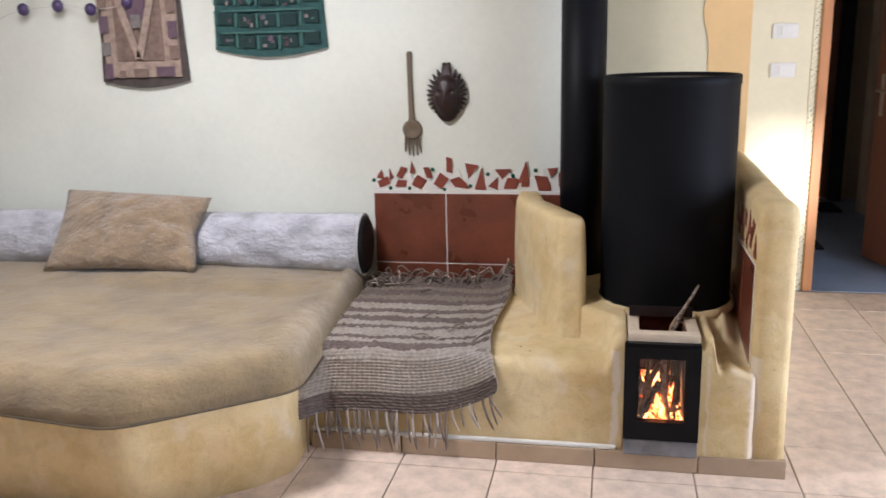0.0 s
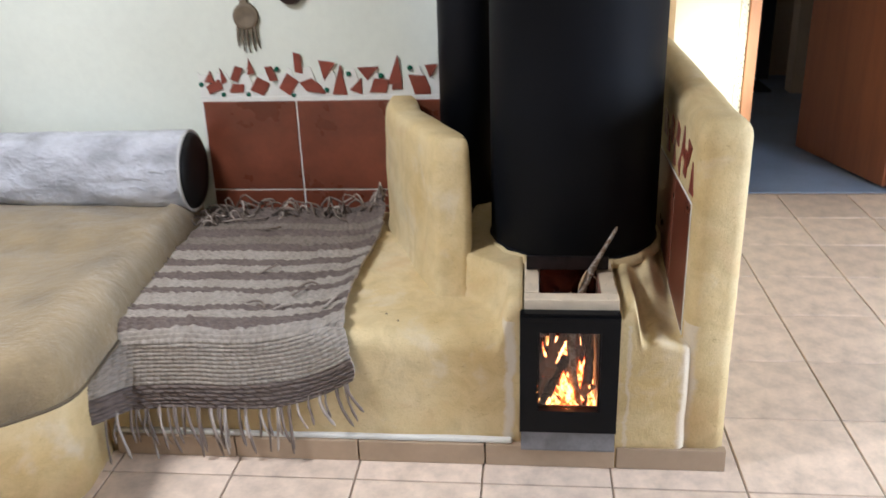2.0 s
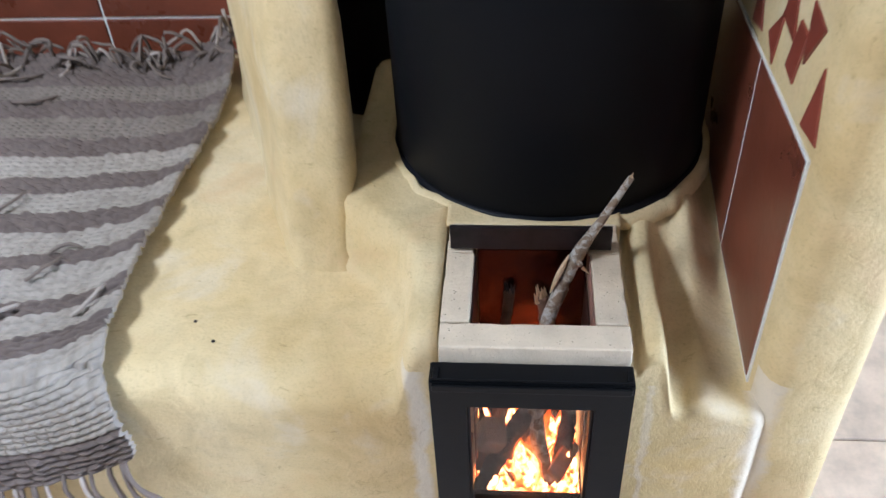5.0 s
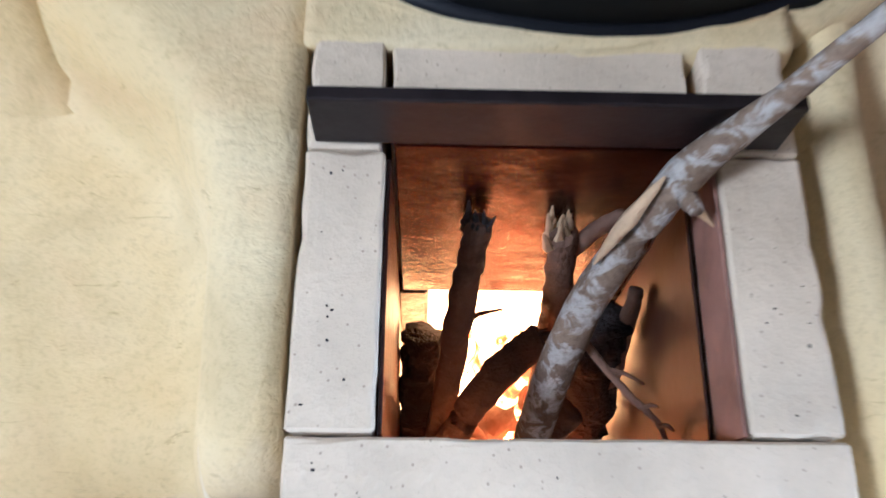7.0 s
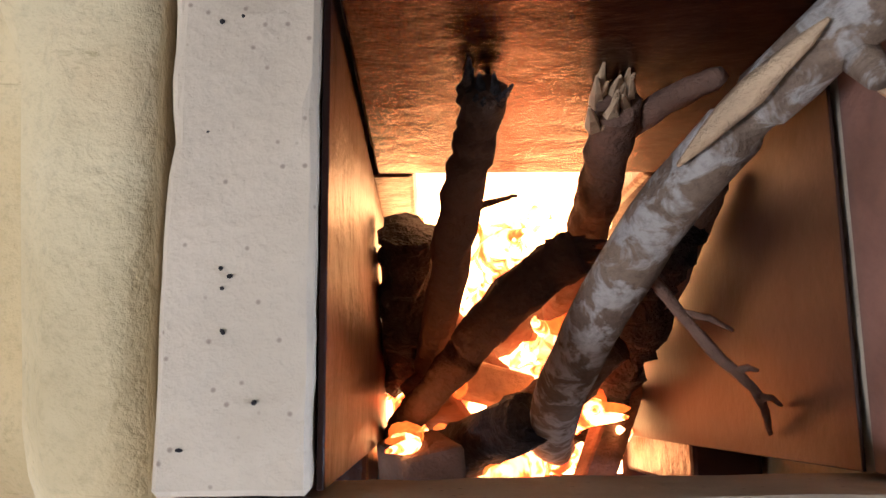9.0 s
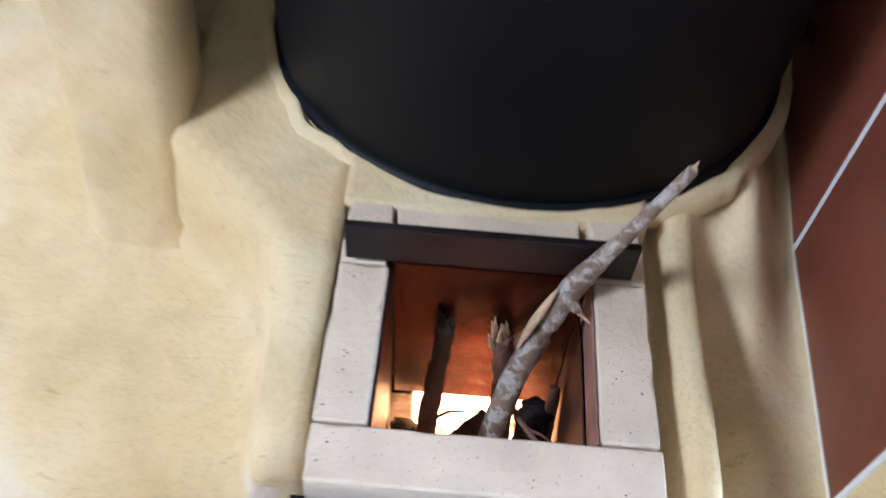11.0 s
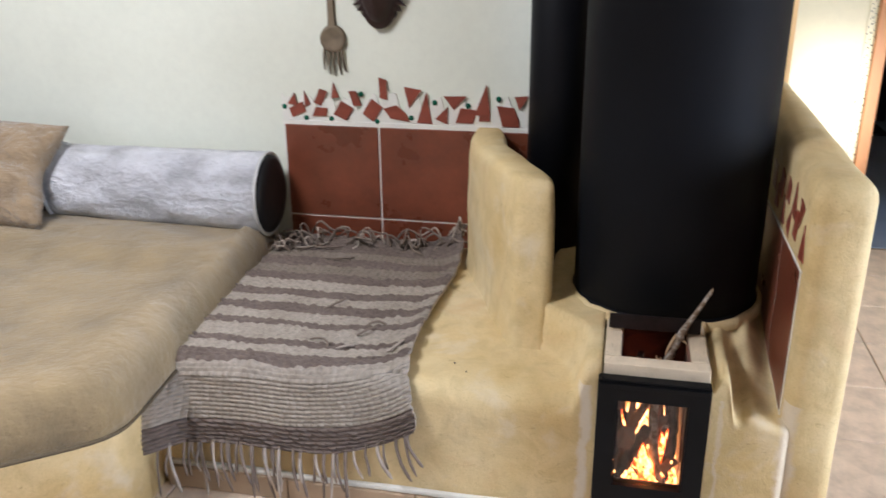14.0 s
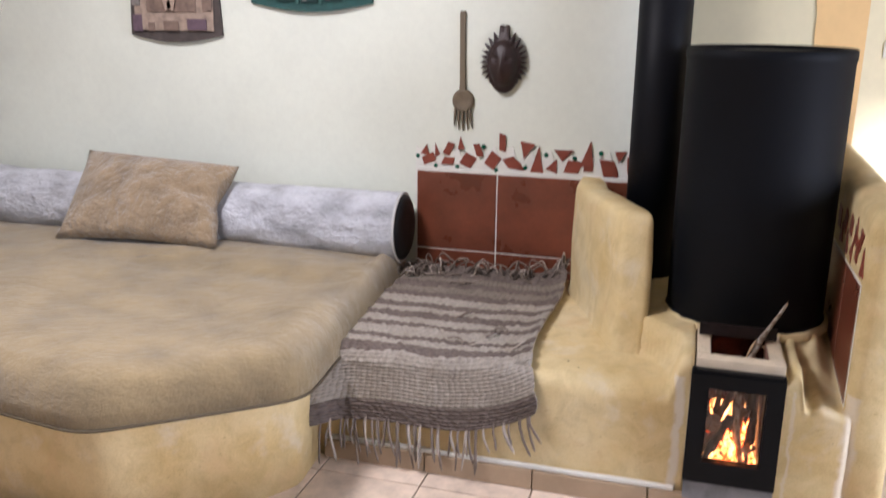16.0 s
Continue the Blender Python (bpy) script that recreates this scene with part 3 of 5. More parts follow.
# The low wall between seat and drum: it leans back at the front and follows the drum.
def fin_loop(z, inset=0.0):
    u = (z - 0.36) / 0.45
    pts = [(0.567, 4.42), (0.580, 4.25), (0.665, 4.03 + 0.02 * u), (0.742, 3.84 + 0.06 * u), (0.796 - 0.004 * u, 3.712 + 0.105 * u), (0.812, 3.696 + 0.115 * u),
           (0.880, 3.694 + 0.118 * u), (0.899, 3.716 + 0.11 * u), (0.895, 3.80 + 0.07 * u), (0.812, 4.03), (0.725, 4.20), (0.682, 4.42)]
    pts = softened(dense([Vector(p) for p in pts], 0, 6), 3)
    pts = shrunk(pts, inset)
    return [(p.x - 0.007 + ripple((p.x, p.y, z), 9, 0.006), min(p.y - 0.012, 4.405) + ripple((p.x, p.y, z), 8, 0.006, 4), z) for p in pts]


flare = [(0.34, -0.008), (0.375, -0.006), (0.39, -0.003), (0.41, 0.0), (0.50, 0), (0.58, 0), (0.66, 0.001), (0.72, 0.003), (0.755, 0.006), (0.774, 0.008), (0.786, 0.012), (0.795, 0.017), (0.801, 0.023)]


def low_wall():
    """Loops stacked up, closed on top by a strip from the seat's side to the drum's side."""
    bm = bmesh.new()
    rings = [[bm.verts.new(p) for p in fin_loop(z, d)] for z, d in flare]
    n = len(rings[0])
    for a, c in zip(rings, rings[1:]):
        for k in range(n):
            bm.faces.new((a[k], a[(k + 1) % n], c[(k + 1) % n], c[k]))
    t = rings[-1]
    first = n - 3
    left = [t[(first + k) % n] for k in range(n // 2)]
    right = [t[(first - 1 - k) % n] for k in range(n // 2)]
    for k in range(n // 2 - 1):
        bm.faces.new((left[k], left[k + 1], right[k + 1], right[k]))
    return bm


part("low_wall", low_wall(), M["cob"], heater, "rounded clay wall between seat and drum", smooth=True)


# The tall side wall by the passage.
def wing_loop(y):
    rise = 0.930 + 0.05 * smooth(y, 3.6, 4.4) + ripple((0, y, 0), 5, 0.006)
    r = 0.042
    x0, x1 = 1.440 + ripple((1, y, 0), 5, 0.004), 1.562 + ripple((2, y, 0), 5, 0.004) - 0.035 * smooth(y, 3.7, 4.35)
    loop = [(x0, 0.0), (x0, 0.3), (x0, 0.6), (x0, rise - r)]
    loop += [(x0 + r - r * math.cos(a), rise - r + r * math.sin(a)) for a in (0.4, 0.8, 1.2, 1.55)]
    loop += [(x1 - r + r * math.sin(a), rise - r + r * math.cos(a)) for a in (0.0, 0.4, 0.8, 1.2, 1.55)]
    loop += [(x1, 0.6), (x1, 0.3), (x1 + 0.004, 0.0)]
    return loop


loops = []
for y, squeeze, drop in [(3.436, 0.032, 0.050), (3.440, 0.021, 0.034), (3.449, 0.010, 0.018), (3.462, 0.004, 0.007), (3.48, 0, 0)] + [(y, 0, 0) for y in np.linspace(3.52, WALL + 0.01, 26)]:
    mid = 1.501
    loops.append([(mid + (x - mid) * (1 - squeeze / 0.062), y, z - drop * smooth(z, 0.6, 0.95)) for x, z in wing_loop(y)])
part("side_wall", lofted(loops), M["cob"], heater, "tall clay side wall with a rounded top", smooth=True)

# Two specks of grit in the seat.
for x, y in ((0.705, 3.536), (0.668, 3.574)):
    part("speck", lathe([(0.0, 0.0008), (0.0022, 0.0006), (0.0032, -0.002)], (0, 0), 9), M["char"], heater, "dark speck of grit", smooth=True).matrix_world = pose(x, y, bench_top(x, y) + 0.001)

# Tan tile foot along the front, with a pale mortar line on top.
foot = tagged(new("baseboard"), "tan tile foot along the front of the clay bench", "baseboard", kind="structure")
bpy.context.view_layer.update()
for x0, x1 in ((-0.092, 0.248), (0.252, 0.592), (0.596, 0.936), (0.940, 1.280), (1.284, 1.566)):
    part("tile", box((x0, 3.424, 0), (x1, 3.450, 0.064), 0.003), M["base_tile"], foot)
part("mortar_line", box((-0.095, 3.431, 0.0645), (1.01, 3.452, 0.078), 0.004), M["mosaic_bed"], foot, "white mortar line")

# Red tiles and the shard mosaic on the long wall.
splash = empty("tile_panel", (0.25, WALL, 0.4), "terracotta tile panel with white joints on the wall over the bench", "tile panel")
part("mortar", box((-0.092, WALL - 0.009, 0.36), (1.10, WALL - 0.0015, 0.803), 0.003), M["mosaic_bed"], splash, "white joint mortar")
for k in range(4):
    x0 = -0.083 + 0.3345 * k
    x1 = min(x0 + 0.329, 1.09)
    part("tile", box((x0, WALL - 0.013, 0.469), (x1, WALL - 0.006, 0.787), 0.0025), M["red_tile"], splash)
    part("tile", box((x0, WALL - 0.013, 0.366), (x1, WALL - 0.006, 0.463), 0.0025), M["red_tile"], splash)


def shard(kind, w, h, seed):
    """One broken tile piece, upright in the xz plane, facing -y."""
    r = random.Random(seed)
    base = [(-0.5, -0.5), (0.5, -0.5), (0.05, 0.5)] if kind == "t" else [(-0.5, -0.42), (0.42, -0.5), (0.5, 0.4), (-0.38, 0.5)] if kind == "q" else [(-0.5, 0.1), (-0.1, -0.5), (0.5, -0.3), (0.4, 0.15), (0.0, 0.5)]
    pts = [((x + r.uniform(-0.1, 0.1)) * w, (z + r.uniform(-0.1, 0.1)) * h) for x, z in base]
    outer = [(x, 0.0, z) for x, z in pts]
    edge = [(x, -0.004, z) for x, z in pts]
    top = [(x * 0.96, -0.0055, z * 0.96) for x, z in pts]
    return lofted([outer, edge, top])


mosaic = empty("shard_mosaic", (0.3, WALL, 0.8), "flame-like mosaic of broken terracotta tiles with green glass in white mortar", "mosaic")
upper = [(-0.05, .873, "t", .035, .035, 0), (-0.003, .875, "t", .022, .045, 15), (0.048, .885, "q", .03, .048, -20), (0.098, .905, "t", .024, .045, 10), (0.168, .885, "q", .024, .055, 20), (0.268, .920, "q", .026, .07, 4),
         (0.362, .888, "t", .055, .06, 165), (0.507, .875, "t", .065, .04, 182), (0.6, .895, "t", .045, .09, -4), (0.72, .88, "t", .04, .045, 180)]
lower = [(-0.035, .838, "q", .05, .03, 25), (0.047, .832, "q", .05, .03, 0), (0.125, .842, "q", .05, .05, -25), (0.225, .842, "q", .045, .06, -25), (0.305, .838, "p", .085, .04, -15), (0.408, .852, "t", .045, .095, 2),
         (0.468, .838, "t", .045, .045, -20), (0.545, .835, "q", .055, .045, 3), (0.605, .832, "q", .035, .022, 0), (0.682, .84, "p", .075, .06, -25), (0.765, .85, "q", .03, .06, 10)]
for i, (x, z, kind, w, h, turn) in enumerate(upper + lower):
    o = part("shard", shard(kind, 1.14 * w, 1.12 * h, 40 + i), M["shard"], mosaic)
    o.matrix_world = pose(x, WALL - 0.0055, z, 0, -turn, 0)
for x, z in ((-0.082, .846), (-0.006, .81), (0.083, .81), (0.19, .895), (0.243, .805), (0.36, .822), (0.44, .875), (0.55, .868), (0.65, .893)):
    o = part("glass_nugget", lathe([(0.0, 0.006), (0.006, 0.0045), (0.0095, 0.0)], (0, 0), 12), M["green_glass"], mosaic, "green glass nugget", smooth=True)
    o.matrix_world = pose(x, WALL - 0.006, z, 90, 0, 0)
crest = [(-0.1 + 0.01 * i, 0.868 + 0.022 * math.sin(i * 0.83) + 0.014 * math.sin(i * 1.7 + 1) + (0.04 * math.exp(-((i * 0.01 - 0.37) / 0.03) ** 2) + 0.03 * math.exp(-((i * 0.01 - 0.70) / 0.03) ** 2))) for i in range(1, 120)]
bm = lofted([[(x, WALL - 0.001, 0.8035), (x, WALL - 0.0065, 0.8035), (x, WALL - 0.0065, z), (x, WALL - 0.001, z)] for x, z in crest])
part("mortar", bm, M["mosaic_bed"], mosaic, "white mortar with a wavy upper edge")

# Tiles and shards on the inner face of the side wall.
side = empty("side_tile_panel", (1.45, 3.7, 0.4), "dark red tiles and shards set into the clay side wall", "tile panel")


def side_plate(line, z1, x, depth=0.007):
    """A plate on the side wall whose lower edge follows line, (y, z) pairs."""
    loop = list(line) + [(line[-1][0], z1), (line[0][0], z1)]
    return lofted([[(x, y, z) for y, z in loop], [(x - depth, y, z) for y, z in loop]])


part("tile", side_plate([(3.493, 0.378), (3.60, 0.394), (3.714, 0.411)], 0.718, 1.443), M["red_tile"], side)
part("tile", side_plate([(3.722, 0.412), (3.79, 0.434), (3.87, 0.453), (4.04, 0.48)], 0.718, 1.443), M["red_tile"], side)
part("tile", side_plate([(4.045, 0.48), (4.36, 0.48)], 0.718, 1.443), M["red_tile"], side)
part("mortar", side_plate([(3.488, 0.355), (3.70, 0.355), (3.87, 0.41), (4.37, 0.45)], 0.722, 1.4442), M["mosaic_bed"], side, "white joint mortar")
for i, (y, z, kind, w, h, turn) in enumerate([(3.512, .775, "t", .05, .085, 0), (3.565, .815, "t", .05, .07, 190), (3.605, .785, "q", .035, .08, 10), (3.645, .83, "t", .06, .08, 0), (3.685, .775, "t", .05, .07, 20), (3.73, .825, "q", .05, .06, 5),
                                              (3.775, .775, "t", .05, .07, -5), (3.83, .82, "q", .05, .07, 15), (3.88, .775, "t", .05, .06, 0), (3.94, .81, "q", .05, .07, -10)]):
    o = part("shard", shard(kind, w, h, 80 + i), M["shard"], side)
    o.matrix_world = pose(1.4425, y, z, 0, 0, -90) @ pose(0, 0, 0, 0, turn, 0)

# ---- drum, flue and stove ----
DX, DY, DR = 1.180, 3.906, 0.239
drum = empty("heater_drum", (DX, DY, SHELF), "tall matt black steel drum standing on the clay shelf", "stove drum")
part("body", lathe([(0.0, 0.492), (DR - 0.006, 0.492), (DR, 0.502), (DR, 0.9), (DR, 1.278), (DR + 0.003, 1.282), (DR + 0.003, 1.310), (DR - 0.003, 1.315), (DR - 0.008, 1.311), (DR - 0.010, 1.302), (0.12, 1.305), (0.0, 1.306)], (DX, DY), 96), M["drum"], drum, smooth=True)
part("seal", lathe([(DR - 0.02, 0.484), (DR + 0.006, 0.484), (DR + 0.005, 0.495), (DR + 0.001, 0.499), (DR - 0.02, 0.499)], (DX, DY), 96), M["pipe"], drum, "dark sealing rope round the foot", smooth=True)
# A lip of clay round the drum's foot, its inner edge broken off unevenly.
bm, rings = bmesh.new(), []
for k in range(180):
    a = 2 * math.pi * k / 180
    c, sn = math.cos(a), math.sin(a)
    wide = 0.007 + 0.010 * smooth(abs(a - 1.5 * math.pi), 0.30, 0.75)
    gap = DR + 0.0015 + 0.011 * max(0.0, noise.noise(Vector((c * 4.3, sn * 4.3, 0.6)))) + 0.003 * noise.noise(Vector((c * 14, sn * 14, 2.0)))
    high = 0.4960 + 0.003 * noise.noise(Vector((c * 6, sn * 6, 4.0)))
    rings.append([bm.verts.new((DX + r * c, DY + r * sn, z)) for r, z in ((gap + 0.001, 0.470), (gap, high - 0.003), (gap + 0.004, high), (gap + wide * 0.4, high - 0.002), (gap + wide * 0.8, 0.494), (gap + wide, 0.470))])
for a, c in zip(rings, rings[1:] + rings[:1]):
    for k in range(5):
        bm.faces.new((a[k], a[k + 1], c[k + 1], c[k]))
part("lip", bm, M["cob"], heater, "uneven clay lip round the drum's foot", smooth=True)
PX, PY, PR = 0.856, 4.215, 0.090
pipe = empty("flue_pipe", (PX, PY, SEAT), "black steel flue pipe rising beside the drum", "flue pipe")
part("section", lathe([(0.0, 0.37), (PR, 0.37), (PR, 1.90), (0.0, 1.90)], (PX, PY), 48), M["pipe"], pipe)
part("section", lathe([(0.0, 1.9005), (PR + 0.003, 1.9005), (PR + 0.003, 2.60), (0.0, 2.60)], (PX, PY), 48), M["pipe"], pipe)
for p in pipe.children:
    for f in p.data.polygons:
        f.use_smooth = abs(f.normal.z) < 0.5

# Firebox of pale firebricks, open at the top.
firebox = empty("firebox", (1.157, 3.54, 0.125), "open-topped firebox of pale firebricks", "firebox")
bricks = [((1.041, 3.426, 0.430), (1.274, 3.4665, 0.4935)), ((1.041, 3.468, 0.270), (1.078, 3.598, 0.4945)), ((1.233, 3.468, 0.270), (1.272, 3.598, 0.4945)),
          ((1.041, 3.599, 0.30), (1.0765, 3.664, 0.4945)), ((1.0795, 3.608, 0.30), (1.2245, 3.664, 0.4925)), ((1.2305, 3.599, 0.30), (1.272, 3.664, 0.4945))]


def worn_brick(lo, hi, seed):
    """A brick with softened, chipped edges and slightly uneven faces."""
    bm = box(lo, hi, 0.0014, 1)
    bmesh.ops.subdivide_edges(bm, edges=[e for e in bm.edges if e.calc_length() > 0.02], cuts=14, use_grid_fill=True)
    for v in bm.verts:
        near = sum(1 for i in range(3) if min(v.co[i] - lo[i], hi[i] - v.co[i]) < 0.003)
        chip = max(0.0, noise.noise(v.co * 55 + Vector((seed, 0, 0))) - 0.12) * (0.0035 if near > 1 else 0.0)
        mid = Vector([(lo[i] + hi[i]) / 2 for i in range(3)])
        inward = Vector([0.0 if min(v.co[i] - lo[i], hi[i] - v.co[i]) > 0.003 else math.copysign(1, mid[i] - v.co[i]) for i in range(3)])
        v.co += inward * chip + Vector([noise.noise(v.co * 90 + Vector((seed, 9 * i, 0))) * 0.0005 for i in range(3)])
    return bm


for k, (lo, hi) in enumerate(bricks):
    part("brick", worn_brick(lo, hi, 7 * k), M["firebrick"], firebox)
# Dark iron spots and small pits in the brick faces.
rnd = random.Random(12)
for k in range(26):
    lo, hi = bricks[k % 3]
    x, y = rnd.uniform(lo[0] + 0.006, hi[0] - 0.006), rnd.uniform(lo[1] + 0.006, hi[1] - 0.006)
    r = rnd.uniform(0.0003, 0.0008)
    o = part("spot", lathe([(0.0, 0.0005), (r * 0.7, 0.0004), (r, -0.001)], (0, 0), 7), M["char"], firebox, "dark iron spot", smooth=True)
    o.matrix_world = pose(x, y, hi[2] + 0.0002, 0, 0, rnd.uniform(0, 180)) @ Matrix.Diagonal((rnd.uniform(0.8, 2.0), 1, 1, 1))

for x0, x1, z1, mat, label in ((1.0785, 1.0805, 0.488, "sootbrick", "scorched inner face"), (1.2306, 1.2325, 0.4915, "pinkbrick", "heat-reddened inner face"), (1.2285, 1.2298, 0.4535, "tintbrick", "dark inner face tinted red for the fire")):
    part("facing", box((x0, 3.4685, 0.4560 if mat == "pinkbrick" else 0.1315), (x1, 3.597, z1), 0.0005), M[mat], firebox, label)
for x0, x1 in ((1.041, 1.076), (1.236, 1.272)):
    part("brick", box((x0, 3.445, 0.126), (x1, 3.60, 0.2685), 0.003), M["sootbrick"], firebox, "scorched lower brick")
part("brick", box((1.077, 3.598, 0.126), (1.10, 3.66, 0.298), 0.003), M["sootbrick"], firebox, "scorched lower brick")
part("brick", box((1.212, 3.598, 0.126), (1.235, 3.66, 0.298), 0.003), M["sootbrick"], firebox, "scorched lower brick")

plate = thing("baffle_plate", box((1.046, 3.599, 0.499), (1.260, 3.606, 0.536), 0.001), M["bar"], "sooty steel plate hung across the back of the firebox", "steel plate")
part("blade", box((1.082, 3.5985, 0.300), (1.229, 3.6065, 0.4985), 0.001), M["plate"], plate)

# The stove door with its glass, hung in front of the bricks, and the ash sheet under it.
sdoor = empty("stove_door", (1.155, 3.41, 0.13), "black cast-iron stove door with a glass pane", "stove door")
bm = bmesh.new()
for lo, hi in (((1.031, 3.396, 0.128), (1.0755, 3.428, 0.462)), ((1.2315, 3.396, 0.128), (1.277, 3.428, 0.462)), ((1.0755, 3.396, 0.128), (1.2315, 3.428, 0.192)), ((1.0755, 3.396, 0.417), (1.2315, 3.428, 0.462))):
    add_box(bm, lo, hi)
bmesh.ops.remove_doubles(bm, verts=bm.verts, dist=0.0001)
door_frame = part("frame", bm, M["iron"], sdoor)
part("rim", box((1.034, 3.392, 0.449), (1.274, 3.3955, 0.4605), 0.0015), M["iron"], door_frame)
part("top_strip", box((1.033, 3.3975, 0.463), (1.275, 3.424, 0.468), 0.001), M["iron"], sdoor)
for x in (1.0365, 1.268):
    part("hinge_pin", box((x, 3.3975, 0.4685), (x + 0.006, 3.412, 0.474), 0.001), M["iron"], door_frame)
pane = part("pane", box((1.0757, 3.408, 0.1922), (1.2313, 3.412, 0.4168)), M["pane"], sdoor, "clear stove glass")
pane.visible_shadow = False
for lo, hi in (((1.0757, 3.4, 0.1922), (1.0797, 3.4075, 0.4168)), ((1.2273, 3.4, 0.1922), (1.2313, 3.4075, 0.4168))):
    part("bead", box(lo, hi, 0.001), M["iron"], pane)
sheet = lofted([[(x, y, z) for y, z in ((3.428, 0.062), (3.404, 0.066), (3.402, 0.072), (3.412, 0.118), (3.428, 0.126))] for x in (1.034, 1.276)])
thing("ash_sheet", sheet, M["zinc"], "dull grey metal sheet under the stove door", "metal sheet")

# ---- wood and fire ----


def branch(name, points, radii, mat, label, n=24, wobble=0.18, seed=1, sides=12):
    pts = resample(points, n)
    rs = np.interp(np.linspace(0, 1, n), np.linspace(0, 1, len(radii)), radii)
    rnd = random.Random(seed)
    pts = [p + Vector([rnd.uniform(-1, 1) * 0.0003 for _ in range(3)]) for p in pts]
    return thing(name, tube(pts, list(rs), sides, wobble, seed), M[mat], label, "firewood", "wood in the firebox", smooth=True)


stick = branch("stick", [(1.184, 3.462, 0.17), (1.166, 3.474, 0.27), (1.163, 3.498, 0.345), (1.177, 3.540, 0.420), (1.199, 3.570, 0.468), (1.2175, 3.586, 0.509), (1.241, 3.594, 0.550), (1.277, 3.610, 0.611)],
               [0.0112, 0.0115, 0.0108, 0.0100, 0.0092, 0.0090, 0.0056, 0.0042], "bark", "crooked grey bark-covered stick standing out of the firebox", 30, 0.10, 1, 14)
part("scar", tube(resample([(1.1795, 3.557, 0.459), (1.1905, 3.568, 0.482), (1.2035, 3.580, 0.508)], 8), [0.0006, 0.0016, 0.003, 0.0038, 0.0038, 0.003, 0.002, 0.0006], 8, 0.25, 2), M["fresh_wood"], stick, "pale split wood", smooth=True)
part("stub", tube([(1.216, 3.574, 0.498), (1.218, 3.566, 0.503)], [0.006, 0.0035], 7, 0.3, 4), M["bark"], stick, smooth=True)
part("splinter", tube([(1.221, 3.573, 0.492), (1.231, 3.566, 0.486)], [0.003, 0.0006], 5), M["fresh_wood"], stick, "pale splinter")
for dx, dy, dz in ((0.002, 0.002, 0.008), (-0.001, 0.001, 0.005), (0.002, -0.001, 0.004)):
    part("splinter", tube([(1.275, 3.609, 0.604), (1.277 + dx, 3.610 + dy, 0.609 + dz)], [0.0035, 0.0005], 5), M["fresh_wood"], stick, "pale broken tip")


def splintered(log, tip, way, n, seed, mat):
    """Broken fibres at the upper end of a log."""
    r = random.Random(seed)
    for _ in range(n):
        a = Vector(tip) + Vector((r.uniform(-0.007, 0.007), r.uniform(-0.006, 0.006), -0.012))
        part("splinter", tube([a, a + Vector(way) * r.uniform(0.6, 1.2) + Vector((r.uniform(-0.004, 0.004), r.uniform(-0.004, 0.002), 0))], [0.0032, 0.0005], 5), M[mat], log, "broken wood fibre")


log_a = branch("log", [(1.104, 3.495, 0.18), (1.112, 3.53, 0.29), (1.119, 3.567, 0.37), (1.1255, 3.592, 0.430)], [0.0085, 0.0085, 0.0082, 0.0075], "log", "brown split branch leaning on the steel plate", 26, 0.3, 3)
splintered(log_a, (1.1255, 3.591, 0.432), (0.001, 0.003, 0.022), 8, 1, "char")
log_b = branch("log", [(1.182, 3.535, 0.2), (1.180, 3.572, 0.33), (1.172, 3.590, 0.420)], [0.0095, 0.0095, 0.0080], "log", "brown branch with a splintered end", 26, 0.25, 5)
splintered(log_b, (1.171, 3.590, 0.425), (-0.004, 0.002, 0.022), 16, 2, "fresh_wood")
part("side_shoot", tube(resample([(1.178, 3.588, 0.395), (1.189, 3.590, 0.425), (1.198, 3.589, 0.449)], 8), [0.0052, 0.005, 0.0048, 0.0046, 0.0044, 0.0042, 0.004, 0.003], 8, 0.3, 6), M["log"], log_b, smooth=True)
log_c = branch("log", [(1.084, 3.468, 0.185), (1.098, 3.484, 0.232), (1.119, 3.507, 0.285), (1.142, 3.533, 0.330), (1.168, 3.551, 0.350)], [0.007, 0.0085, 0.0095, 0.0108, 0.0105], "log", "short curved brown branch lying across the fire", 30, 0.2, 7)
splintered(log_c, (1.163, 3.550, 0.356), (0.016, 0.002, 0.006), 10, 3, "log")
branch("log", [(1.203, 3.478, 0.16), (1.206, 3.52, 0.26), (1.209, 3.566, 0.352)], [0.015, 0.018, 0.015], "char", "charred rough branch in the firebox", 30, 0.45, 9, 14)
branch("log", [(1.097, 3.50, 0.16), (1.095, 3.535, 0.235), (1.0965, 3.575, 0.282)], [0.017, 0.0145, 0.0135], "char", "charred lumpy log end in the firebox", 22, 0.55, 11, 14)
branch("log", [(1.212, 3.49, 0.19), (1.217, 3.53, 0.29), (1.2205, 3.560, 0.345), (1.222, 3.575, 0.372)], [0.0065, 0.006, 0.0055, 0.0045], "log", "thin brown branch beside the brick", 20, 0.3, 13)
branch("log", [(1.086, 3.448, 0.165), (1.115, 3.462, 0.235), (1.152, 3.482, 0.305)], [0.0125, 0.0135, 0.013], "char", "charred branch slanting behind the glass", 24, 0.3, 15, 12)
branch("log", [(1.13, 3.52, 0.15), (1.165, 3.54, 0.19), (1.21, 3.57, 0.20)], [0.012, 0.013, 0.011], "log", "split log lying in the embers", 18, 0.35, 17)
branch("log", [(1.10, 3.56, 0.16), (1.14, 3.505, 0.205), (1.175, 3.46, 0.165)], [0.010, 0.011, 0.010], "log", "split log lying in the embers", 18, 0.35, 18)
